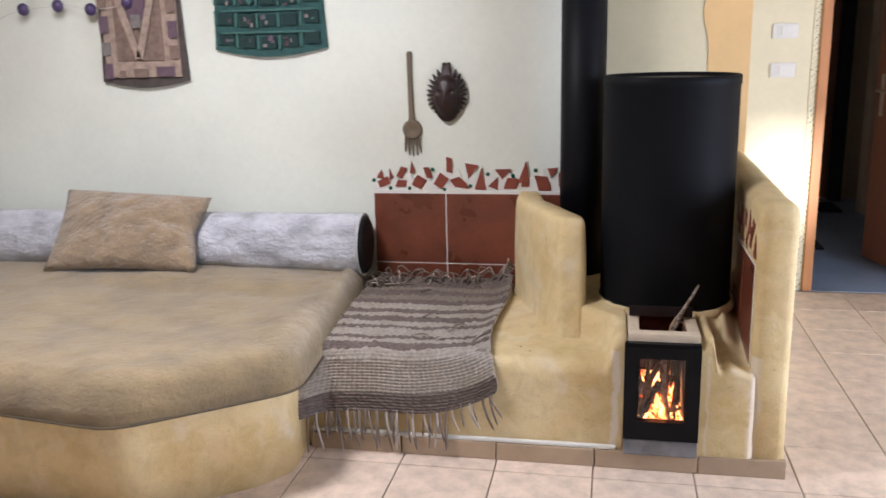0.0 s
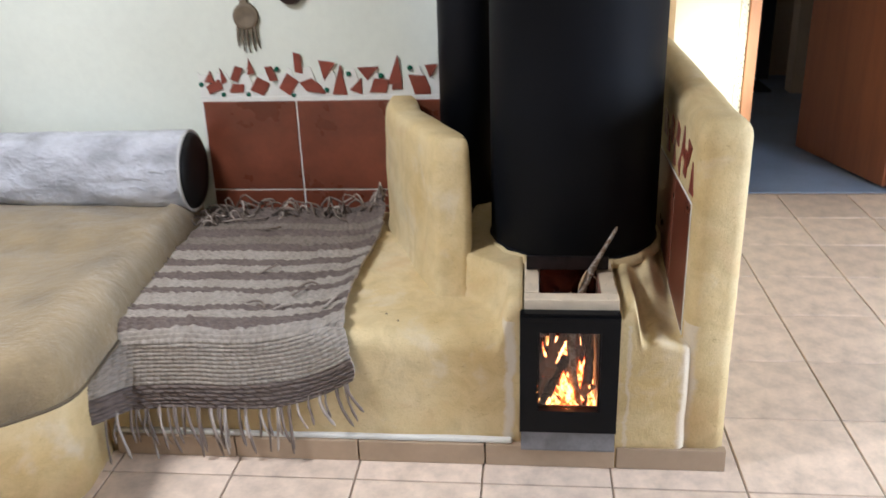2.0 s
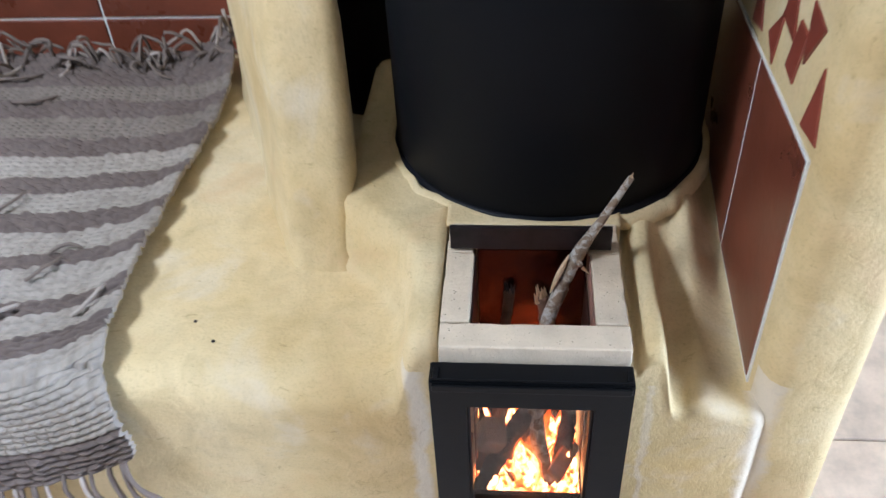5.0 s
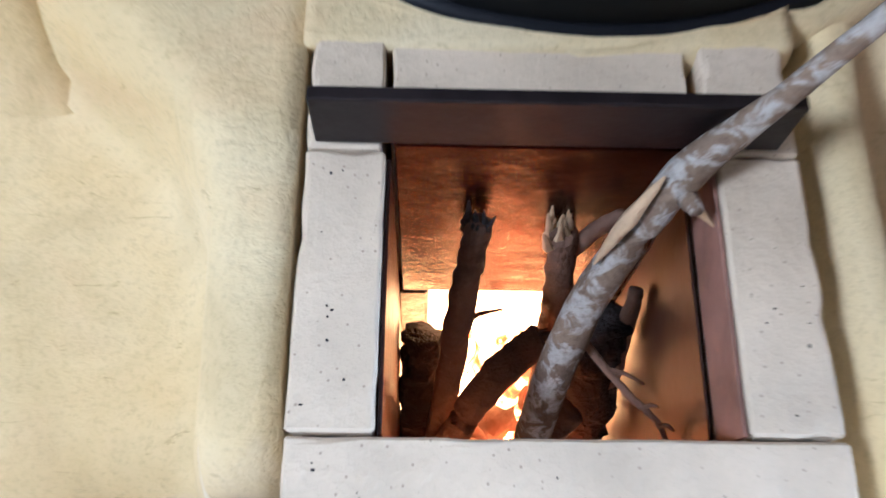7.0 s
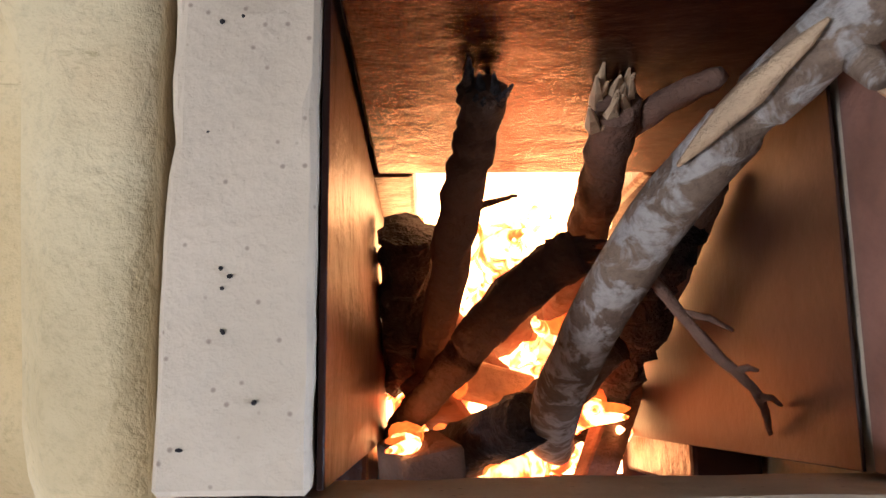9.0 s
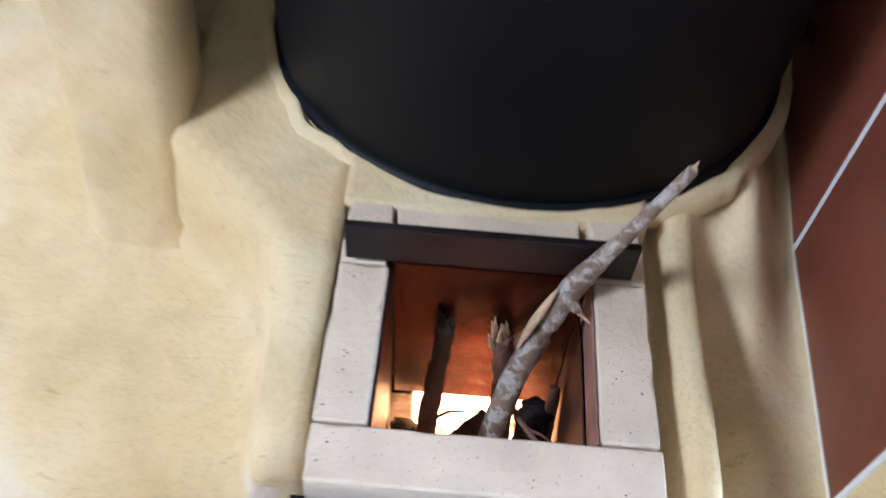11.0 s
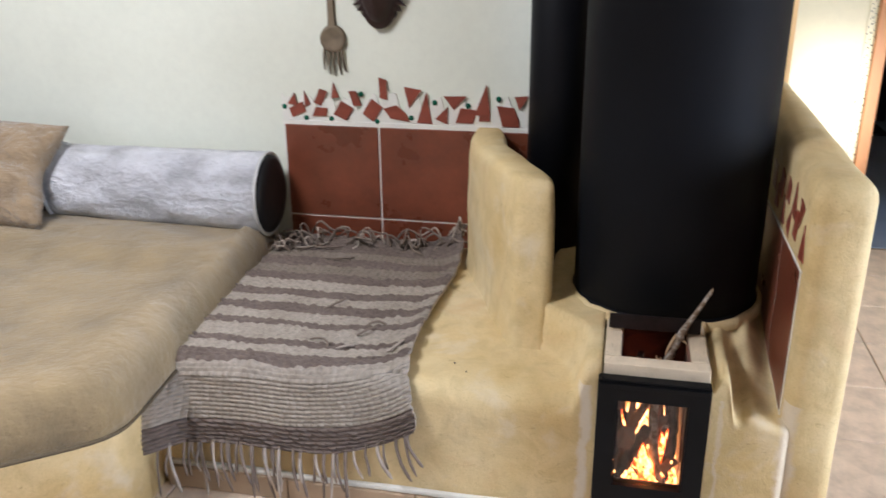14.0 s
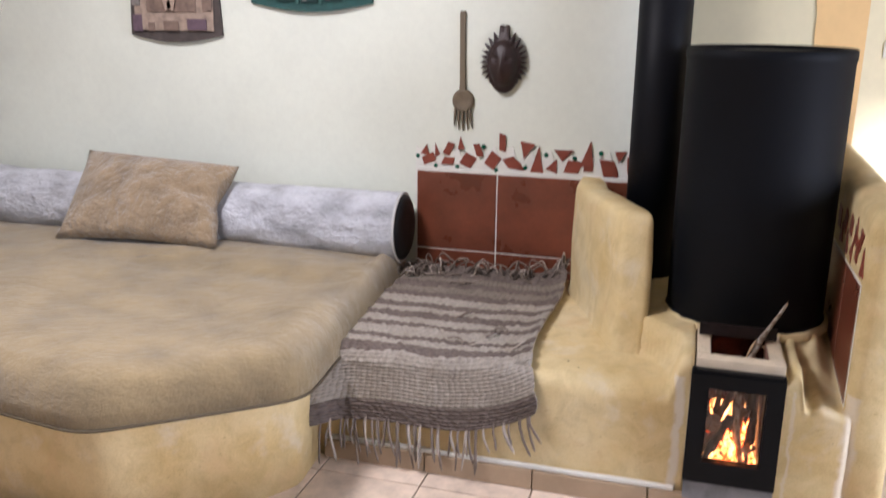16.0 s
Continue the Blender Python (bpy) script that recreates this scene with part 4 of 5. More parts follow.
branch("log", [(1.190, 3.515, 0.315), (1.160, 3.487, 0.285), (1.122, 3.457, 0.235)], [0.010, 0.0115, 0.011], "log", "split brown log slanting over the embers", 22, 0.3, 23)
block = thing("wood_block", box((-0.016, -0.02, -0.018), (0.016, 0.02, 0.018), 0.003, m=pose(1.103, 3.452, 0.288, 15, 20, 10)), M["log"], "sawn block of brown wood in the firebox", "firewood", "wood in the firebox")
twig = branch("twig", [(1.182, 3.538, 0.402), (1.194, 3.522, 0.399), (1.208, 3.504, 0.400), (1.2205, 3.490, 0.402), (1.2262, 3.477, 0.394)], [0.0026, 0.0022, 0.0024, 0.0018, 0.0009], "log", "thin forked twig on the stick", 18, 0.3, 19, 7)

for a, b in (((1.196, 3.520, 0.399), (1.2165, 3.514, 0.392)), ((1.2125, 3.499, 0.401), (1.220, 3.499, 0.404)), ((1.2205, 3.490, 0.402), (1.2275, 3.487, 0.403))):
    part("side_shoot", tube([a, ((a[0] + b[0]) / 2, (a[1] + b[1]) / 2 + 0.001, (a[2] + b[2]) / 2 + 0.002), b], [0.0018, 0.0014, 0.0007], 6, 0.3, 7), M["log"], twig, smooth=True)
branch("twig", [(1.119, 3.578, 0.285), (1.135, 3.585, 0.292), (1.151, 3.592, 0.281)], [0.0022, 0.0018, 0.0009], "char", "thin charred twig across the flame opening", 12, 0.3, 41, 6)
for place, turn, size, mat in (((1.122, 3.474, 0.215), (24, -18, 28), (0.011, 0.040, 0.006), "split"), ((1.205, 3.468, 0.215), (-12, 34, -30), (0.012, 0.038, 0.006), "split"), ((1.143, 3.498, 0.225), (10, 8, 75), (0.010, 0.020, 0.007), "fresh_wood")):
    bm = box((-size[0], -size[1], -size[2]), size, 0.002, m=pose(*place, *turn))
    for v in bm.verts:
        v.co += Vector((ripple(v.co, 70, 0.004, 1), ripple(v.co, 70, 0.004, 2), ripple(v.co, 70, 0.004, 3)))
    thing("split_plank", bm, M[mat], "split brown plank burning in the embers", "firewood", "wood in the firebox")

rnd = random.Random(21)
bm = bmesh.new()
add_box(bm, (1.078, 3.443, 0.1255), (1.232, 3.66, 0.131))
for i in range(290):
    x, y = rnd.uniform(1.084, 1.226), rnd.uniform(3.45, 3.64)
    r = rnd.uniform(0.004, 0.011)
    add_box(bm, (-r, -0.7 * r, -0.6 * r), (r, 0.7 * r, 0.6 * r), 0, 1, pose(x, y, 0.132 + rnd.uniform(0.2, 2.6) * r, rnd.uniform(0, 90), rnd.uniform(0, 90), rnd.uniform(0, 90)))
thing("ember_bed", bm, M["ember"], "glowing embers on the hearth", "embers", kind="stuff")


def add_flame(bm, foot, height, width, lean, seed):
    r = random.Random(seed)
    pts, radii = [], []
    for i in range(9):
        u = i / 8
        pts.append(Vector(foot) + Vector((lean[0] * u + 0.006 * math.sin(5 * u + seed), lean[1] * u, height * u)))
        radii.append(max(0.0006, 1.3 * width * (math.sin(math.pi * min(1, 0.22 + 0.78 * u)) ** 0.8) * (1 - 0.55 * u) * r.uniform(0.75, 1.15)))
    add_tube(bm, resample(pts, 16), list(np.interp(np.linspace(0, 1, 16), np.linspace(0, 1, 9), radii)), 10, True, 0.14, seed)


rnd = random.Random(33)
core, veil = bmesh.new(), bmesh.new()
# Foot, height, width and lean of the larger flames behind the glass.
tongues = [((1.145, 3.452, 0.17), 0.105, 0.021, (0.004, 0.0)), ((1.130, 3.46, 0.17), 0.07, 0.014, (0.006, 0.0)), ((1.162, 3.458, 0.17), 0.065, 0.013, (-0.004, 0.0)), ((1.180, 3.478, 0.18), 0.12, 0.0085, (0.012, 0.004)),
           ((1.186, 3.485, 0.19), 0.10, 0.011, (-0.004, 0.0)), ((1.094, 3.449, 0.16), 0.06, 0.009, (0.008, 0.0)),
           ((1.092, 3.47, 0.26), 0.09, 0.0045, (0.003, 0.0)), ((1.205, 3.60, 0.15), 0.13, 0.010, (0.0, 0.0)),
           ((1.150, 3.575, 0.15), 0.13, 0.013, (0.004, 0.0)), ((1.190, 3.565, 0.15), 0.12, 0.012, (-0.006, 0.0)), ((1.124, 3.578, 0.15), 0.12, 0.011, (0.0, 0.0)), ((1.215, 3.52, 0.15), 0.10, 0.009, (-0.004, 0.0)), ((1.112, 3.47, 0.16), 0.08, 0.010, (0.004, 0.0))]
for i, (foot, h, w, lean) in enumerate(tongues):
    add_flame(core, foot, h, w, lean, i)
    add_flame(veil, (foot[0], foot[1] + 0.004, foot[2] - 0.01), h * 1.12, w * 1.25, lean, i)
for x, y, h in ((1.150, 3.565, 0.15), (1.138, 3.548, 0.11), (1.165, 3.545, 0.12), (1.196, 3.475, 0.07), (1.150, 3.500, 0.07), (1.118, 3.490, 0.06), (1.200, 3.500, 0.08), (1.214, 3.470, 0.09), (1.206, 3.458, 0.07), (1.184, 3.455, 0.06), (1.100, 3.462, 0.08), (1.092, 3.485, 0.10)):
    add_flame(core, (x, y, 0.135), h, 0.011, (0.004, 0.004), 200 + int(1000 * x))
for i in range(14):
    x, y = rnd.uniform(1.09, 1.215), rnd.uniform(3.46, 3.60)
    add_flame(veil, (x, y, 0.14), rnd.uniform(0.06, 0.13), rnd.uniform(0.005, 0.010), (rnd.uniform(-0.012, 0.012), rnd.uniform(0, 0.03)), 100 + i)
    if i % 2:
        add_flame(core, (x, y, 0.15), rnd.uniform(0.04, 0.09), rnd.uniform(0.004, 0.008), (rnd.uniform(-0.012, 0.012), 0.01), 140 + i)
thing("fire", core, M["flame"], "bright yellow flames between the logs", "fire", smooth=True, kind="stuff")
thing("fire_glow", veil, M["glow"], "orange outer flames between the logs", "fire", smooth=True, kind="stuff")
bm = bmesh.new()
for i in range(9):
    add_flame(bm, (1.108 + 0.012 * i, 3.632 + rnd.uniform(-0.006, 0.006), 0.13), rnd.uniform(0.145, 0.165), 0.017, (0, 0.006), 60 + i)
thing("blaze", bm, M["blaze"], "bright blaze in the flame channel behind the logs", "fire", smooth=True, kind="stuff")

# ---- the built-in bed ----
BED = [(-0.115, 3.47), (-0.095, 3.24), (-0.165, 3.13), (-0.40, 2.935), (-0.475, 2.865), (-0.52, 2.855), (-1.0, 2.91), (-2.6, 3.02), (-2.6, 4.36), (-0.13, 4.36)]
bed_line = softened(dense([Vector(p) for p in BED][::-1], 0.03), 1)
bed = thing("bed_base", prism(bed_line, 0.0, 0.352, 0.02), M["cob"], "ochre clay-plastered bed base with a slanting front", "bed base", smooth=True)


def cushion_body(line, levels, rings, top):
    """A soft slab over an outline: side levels (inset, z), then rings towards the middle whose height is top(x, y, share)."""
    c = sum(line, Vector((0, 0))) / len(line)
    loops = [[(*q, z + ripple((q.x, q.y, z), 4, 0.006)) for q in shrunk(line, d)] for d, z in levels]
    inner = shrunk(line, levels[-1][0])
    for i in range(1, rings + 1):
        s = 1 - i / (rings + 0.6)
        loops.append([((p := c + (q - c) * s).x, p.y, top(p.x, p.y, i / rings)) for q in inner])
    return lofted(loops)


MAT = [(-0.10, 4.35), (-0.085, 4.10), (-0.048, 3.62), (-0.012, 3.25), (-0.008, 3.14), (-0.05, 3.085), (-0.20, 2.965), (-0.43, 2.785), (-0.47, 2.765), (-0.53, 2.765), (-1.0, 2.83), (-2.6, 2.98), (-2.6, 4.35)]
mat_line = softened(dense([Vector(p) for p in MAT][::-1], 0.03), 2)
if sum(a.x * b.y - a.y * b.x for a, b in zip(mat_line, mat_line[1:] + mat_line[:1])) < 0:
    mat_line = mat_line[::-1]


def mat_top(x, y, s):
    dip = -0.034 * smooth(y, 3.92, 3.74) * smooth(x, -1.3, -0.75) * (1 - smooth(x, -0.32, -0.10)) * smooth(y, 2.95, 3.45)
    return 0.494 - 0.02 * smooth(y, 4.0, 4.15) + 0.012 * smooth(s, 0, 0.3) + dip + ripple((x, y, 0), 2.3, 0.018) + ripple((x, y, 0), 7, 0.006)


mattress = thing("mattress", cushion_body(mat_line, [(0.03, 0.350), (0.008, 0.353), (0.0, 0.362), (0.006, 0.40), (0.017, 0.44), (0.028, 0.461), (0.040, 0.475), (0.052, 0.484), (0.066, 0.489)], 40, mat_top), M["mattress"],
                 "khaki plush mattress with a slanting corner on the clay bed", "mattress", smooth=True)


hem = [Vector((*q, 0.357)) for q in shrunk(mat_line, -0.001)]
part("hem", tube(hem + hem[:1], 0.0045, 6), M["hem"], mattress, "dark sewn hem", smooth=True)


def bolster(x0, x1, label):
    c, r = (4.242, 0.578), 0.136
    ob = empty("bolster", ((x0 + x1) / 2, c[0], c[1] - r), label, "bolster", "bolsters along the wall")
    loops = []
    n = 40
    for i in range(60):
        x = x0 + (x1 - x0) * i / 59
        loops.append([(x, c[0] + (r + ripple((x, math.cos(a), math.sin(a)), 5, 0.012)) * 0.90 * math.cos(a), c[1] + (r + ripple((x, math.cos(a), math.sin(a)), 5, 0.012)) * math.sin(a)) for a in np.linspace(0, 2 * math.pi, n + 1)[:-1]])
    cover = part("cover", lofted(loops), M["bolster"], ob, smooth=True)
    for x, way in ((x1, 1), (x0, -1)):
        cap = [[(x + way * dx, c[0] + r * k * 0.9 * math.cos(a), c[1] + r * k * math.sin(a)) for a in np.linspace(0, 2 * math.pi, n + 1)[:-1]] for dx, k in ((0.0, 0.97), (0.012, 0.95), (0.022, 0.85), (0.028, 0.55), (0.03, 0.2))]
        part("end_cap", lofted(cap), M["leather"], ob, "black leatherette end", smooth=True)
        ring = [(x + way * 0.004, c[0] + (r + 0.002) * 0.9 * math.cos(a), c[1] + (r + 0.002) * math.sin(a)) for a in np.linspace(0, 2 * math.pi, 49)]
        part("piping", tube(ring, 0.006, 6), M["piping"], cover, "white piping", smooth=True)
    return ob


bolster(-0.87, -0.105, "white fleece bolster with a black round end against the wall")
bolster(-2.35, -0.95, "white fleece bolster with a grey worn patch against the wall")

# The pillow leans on the bolsters.
bl, br, tl, tr = Vector((-1.450, 3.866, 0.520)), Vector((-0.775, 3.956, 0.505)), Vector((-1.489, 4.175, 0.826)), Vector((-0.805, 4.225, 0.785))
nrm = (br - bl).cross(tl - bl).normalized()
front_side, back_side = [], []
N = 26
for j in range(N + 1):
    fr, ba = [], []
    for i in range(N + 1):
        u, v = i / N, j / N
        pinch = 0.035 * (math.sin(math.pi * u) * (2 * v - 1) ** 2 * (1 if v < 0.5 else -1))
        p = bl.lerp(br, u).lerp(tl.lerp(tr, u), v)
        p += (tl - bl).normalized() * pinch * 0.5 + (br - bl).normalized() * 0.02 * math.sin(math.pi * v) * (1 - 2 * u) * abs(1 - 2 * u)
        p -= (br - bl).normalized() * 0.022 * math.exp(-((v - 0.5) / 0.16) ** 2) * smooth(u, 0.8, 1.0)
        puff = (1 - 0.4 * math.exp(-((v - 0.52 - 0.12 * (1 - u)) / 0.035) ** 2) * smooth(u, 0.55, 0.85)) * 0.098 * (max(0, math.sin(math.pi * u)) * max(0, math.sin(math.pi * v))) ** 0.36
        fold = ripple(p, 6, 0.014) + ripple(p, 16, 0.005)
        fr.append(p + nrm * (puff + fold * math.sin(math.pi * u) * math.sin(math.pi * v)))
        ba.append(p - nrm * puff * 0.55)
    front_side.append(fr)
    back_side.append(ba)
bm = bmesh.new()
for rows in (front_side, back_side):
    vs = [[bm.verts.new(p) for p in row] for row in rows]
    for j in range(N):
        for i in range(N):
            bm.faces.new((vs[j][i], vs[j][i + 1], vs[j + 1][i + 1], vs[j + 1][i]))
bmesh.ops.remove_doubles(bm, verts=bm.verts, dist=0.0008)
thing("pillow", bm, M["pillow"], "tan plush cushion leaning against the white bolsters", "cushion", smooth=True)

# ---- the woven rug over the bench ----
rug = empty("rug", (0.23, 3.8, SEAT), "brown and cream striped rag rug draped over the clay bench", "rug")
LEN_TOP, U, V = 0.87, 288, 828


def rug_low(x):
    return 0.150 + 0.15 * max(0, (x - 0.22) / 0.38) ** 2 + 0.012 * math.sin(9 * x)


def rug_point(u, v):
    """u across from the bed to the stove, v from the hanging end (0) to the wall (1)."""
    x_mid = -0.085 + 0.64 * u
    drop = SEAT + 0.012 - rug_low(x_mid)
    total = drop + LEN_TOP
    s = v * total
    edge = 0.010 * abs(math.sin(42 * v)) ** 0.6 - 0.004 + 0.008 * math.sin(9 * v + 1) if u > 0.5 else 0
    x = -0.085 + (0.64 + edge) * u + 0.075 * (1 - smooth(v, 0.0, 0.24)) * (u - 0.52)
    r = 0.035
    if s < drop - r:
        y, z = FRONT - 0.014 - 0.012 * (1 - s / max(drop, 0.01)), rug_low(x_mid) + s
    else:
        a = min(1, (s - (drop - r)) / (r * math.pi / 2)) * math.pi / 2
        y, z = FRONT - 0.014 + r * (1 - math.cos(a)), SEAT + 0.012 - r + r * math.sin(a)
        if a >= math.pi / 2 - 1e-6:
            d = s - (drop - r) - r * math.pi / 2
            y = FRONT - 0.014 + r + d
            z = SEAT + 0.012 + 0.022 * smooth(u, 0.90, 1.0) * (0.45 + 0.55 * math.sin(42 * v) ** 2) + 0.045 * smooth(y, 4.27, 4.37) + 0.05 * smooth(u, 0.80, 1.0) * smooth(v, 0.86, 1.0)
    y -= 0.075 * (1 - smooth(u, 0.0, 0.16)) * (1 - smooth(v, 0.02, 0.25))
    lift = ripple((x, y, z), 8, 0.010) + 0.006 * abs(math.sin(20 * v))
    return Vector((x, y - (0.004 if s < drop else 0), z + (lift * 0.6 if s > drop else 0)))


def is_dark(v):
    return [k for p, k in RUG_STRIPES if p <= v + 0.011][-1] == "d"


def rug_body():
    """The woven cloth: 92 rows of rag weft. Brown rows are loose braided loops, pale rows lie flat over straight warps."""
    bm = bmesh.new()
    uv = bm.loops.layers.uv.new("UVMap")
    grid = []
    for j in range(V + 1):
        v = j / V
        row, dark, hang = [], is_dark(v), v < 0.18
        for i in range(U + 1):
            u = i / U
            p = rug_point(u, v)
            row_no = v * 92 + 0.35 * noise.noise(Vector((u * 5, v * 12, 2.0)))
            n = int(row_no)
            f = row_no - n
            across = abs(math.sin(math.pi * f)) ** 0.55
            if dark:
                along = abs(math.sin(math.pi * (u * 25 + 0.5 * (n % 2) + 0.45 * f + 0.7 * noise.noise(Vector((u * 6, n * 1.7, 5.0)))))) ** 0.55
                thread = 0.0115 * across * (0.35 + 0.65 * along) * (0.85 + 0.7 * noise.noise(Vector((u * 26, n * 0.9, 1.0))))
            else:
                along = abs(math.sin(math.pi * (u * 38 + 0.3 * noise.noise(Vector((u * 4, n * 0.6, 5.0)))))) ** 0.5
                thread = 0.0075 * across * (0.25 + 0.75 * along) * (0.85 + 0.4 * noise.noise(Vector((u * 30, n * 0.9, 1.0))))
            thread += 0.005 * noise.noise(Vector((u * 5, v * 11, 0)))
            p += Vector((0, -thread, thread * 0.3)) if hang else Vector((0, 0, thread))
            row.append(bm.verts.new(p))
        grid.append(row)
    for j in range(V):
        for i in range(U):
            f = bm.faces.new((grid[j][i], grid[j][i + 1], grid[j + 1][i + 1], grid[j + 1][i]))
            f.smooth = True
            for loop, (a, b) in zip(f.loops, ((i, j), (i + 1, j), (i + 1, j + 1), (i, j + 1))):
                loop[uv].uv = (a / U, b / V)
    # The cut edge, as thick as the cloth.
    for line in (grid[0], grid[-1], [r[0] for r in grid], [r[-1] for r in grid]):
        under = [bm.verts.new(p.co + (Vector((0, 0.009, -0.002)) if p.co.z < SEAT - 0.03 else Vector((0, 0, -0.009)))) for p in line]
        for k in range(len(line) - 1):
            f = bm.faces.new((line[k], line[k + 1], under[k + 1], under[k]))
            for loop in f.loops:
                loop[uv].uv = (0.5, 0.12)
    return bm


part("weave", rug_body(), M["rug"], rug, "striped woven rag cloth")

rnd = random.Random(8)
for k in range(26):
    # Knotted tassels of two or three strips hang from the front end.
    u = (k + rnd.uniform(0.1, 0.8)) / 26
    root = rug_point(u, 0.0)
    for _ in range(rnd.choice((1, 2, 2, 3))):
        p = root + Vector((rnd.uniform(-0.006, 0.006), 0, 0))
        length = rnd.uniform(0.07, 0.15) * (0.75 if u > 0.8 else 1.0)
        bend = rnd.uniform(-0.012, 0.03) + 0.03 * smooth(u, 0.8, 1.0)
        pts = [p + Vector((0, 0.002, 0.012)), p + Vector((bend * 0.1, -0.012, -0.012)), p + Vector((bend * 0.5, -0.014 - rnd.uniform(0, 0.012), -length * 0.5)), p + Vector((bend, -0.006 - rnd.uniform(0, 0.02), -length))]
        pts = [Vector((q.x, min(q.y, 3.418), max(q.z, 0.008))) for q in resample(pts, 9)]
        part("fringe", tube(pts, [0.0046] + [rnd.uniform(0.0030, 0.0048)] * 7 + [0.002], 6, 0.3, k), M["fringe_pale" if rnd.random() < 0.3 else "fringe_dark"], rug, smooth=True)
for k in range(60):
    # Rag ends at the wall end, curling up; a thick bunch by the bed.
    u = rnd.random() if k < 44 else rnd.uniform(0.0, 0.12)
    v = rnd.uniform(0.955, 1.0) if k < 44 else rnd.uniform(0.87, 0.96)
    p = rug_point(u, v) + Vector((0, 0, 0.006))
    ang = rnd.uniform(0, 2 * math.pi)
    ln = rnd.uniform(0.04, 0.10)
    way = Vector((math.cos(ang), 0.6 * math.sin(ang), 0))
    pts = [p, p + way * ln * 0.35 + Vector((0, 0, rnd.uniform(0.015, 0.05))), p + way * ln * 0.8 + Vector((0, 0, rnd.uniform(0.0, 0.05))), p + way * ln + Vector((rnd.uniform(-0.03, 0.03), 0, rnd.uniform(-0.002, 0.035)))]
    pts = [Vector((q.x, min(q.y, WALL - 0.02), q.z)) for q in resample(pts, 9)]
    part("fringe", tube(pts, [rnd.uniform(0.0028, 0.0045)] * 8 + [0.0018], 6, 0.3, 100 + k), M["fringe_pale" if rnd.random() < 0.3 else "fringe_dark"], rug, smooth=True)

# Loose rag ends lying on the cloth.
for k, (u, v, ang, ln) in enumerate(((0.12, 0.9, 0.4, 0.14), (0.2, 0.93, -0.3, 0.10), (0.52, 0.5, 0.7, 0.09), (0.42, 0.93, 1.2, 0.06), (0.75, 0.36, 0.5, 0.06), (0.66, 0.30, 2.2, 0.07), (0.70, 0.29, 0.2, 0.05), (0.84, 0.42, 2.9, 0.05), (0.33, 0.84, -0.2, 0.09), (0.9, 0.27, 0.5, 0.06))):
    pts = []
    for s in np.linspace(0, 1, 9):
        a = ang + 0.9 * (s - 0.5)
        p = rug_point(min(0.97, max(0.03, u + ln * s * math.cos(a) / 0.64)), min(0.97, max(0.25, v + ln * s * math.sin(a) / 1.1)))
        pts.append(p + Vector((0, 0, 0.010 + 0.008 * math.sin(math.pi * s))))
    part("loose_strand", tube(pts, [0.0032] * 8 + [0.0015], 6, 0.3, 300 + k), M["fringe_dark" if k % 3 else "fringe_pale"], rug, smooth=True)

# ---- things on the wall ----


def hanging(name, x0, x1, low, high, label, mat_back, patches, sag):
    ob = empty(name, ((x0 + x1) / 2, WALL, low), label, "wall hanging", "cloths on the wall")
    n = 24
    loops = []
    for off in (0.003, 0.016):
        edge = []
        for i in range(n + 1):
            u = i / n
            edge.append((x0 + (x1 - x0) * u, WALL - off - 0.008 * math.sin(math.pi * u), low - sag * math.sin(math.pi * u)))
        pinch = [(x1 - 0.018 * math.sin(math.pi * min(1, k / 10) * 0.5), WALL - off, low + (high - low) * k / 12) for k in range(1, 13)]
        other = [(x0 + 0.018 * math.sin(math.pi * min(1, k / 10) * 0.5), WALL - off, low + (high - low) * k / 12) for k in range(12, 0, -1)]
        loops.append(edge + pinch + other)
    bm = lofted(loops)
    bmesh.ops.triangulate(bm, faces=[f for f in bm.faces if len(f.verts) > 4])
    part("cloth", bm, M[mat_back], ob)
    for k, (a, b, c, d, mat, turn) in enumerate(patches):
        px, pz = x0 + (x1 - x0) * a, low + b
        bm = box((-c / 2, -0.004, -d / 2), (c / 2, 0.004, d / 2), 0.0025)
        o = part("patch", bm, M[mat], ob)
        o.matrix_world = pose(px, WALL - 0.018 - 0.0011 * (k % 7) - 0.008 * math.sin(math.pi * a), pz - sag * math.sin(math.pi * a) * max(0, 1 - b / 0.3), 0, turn, 0)
    return ob


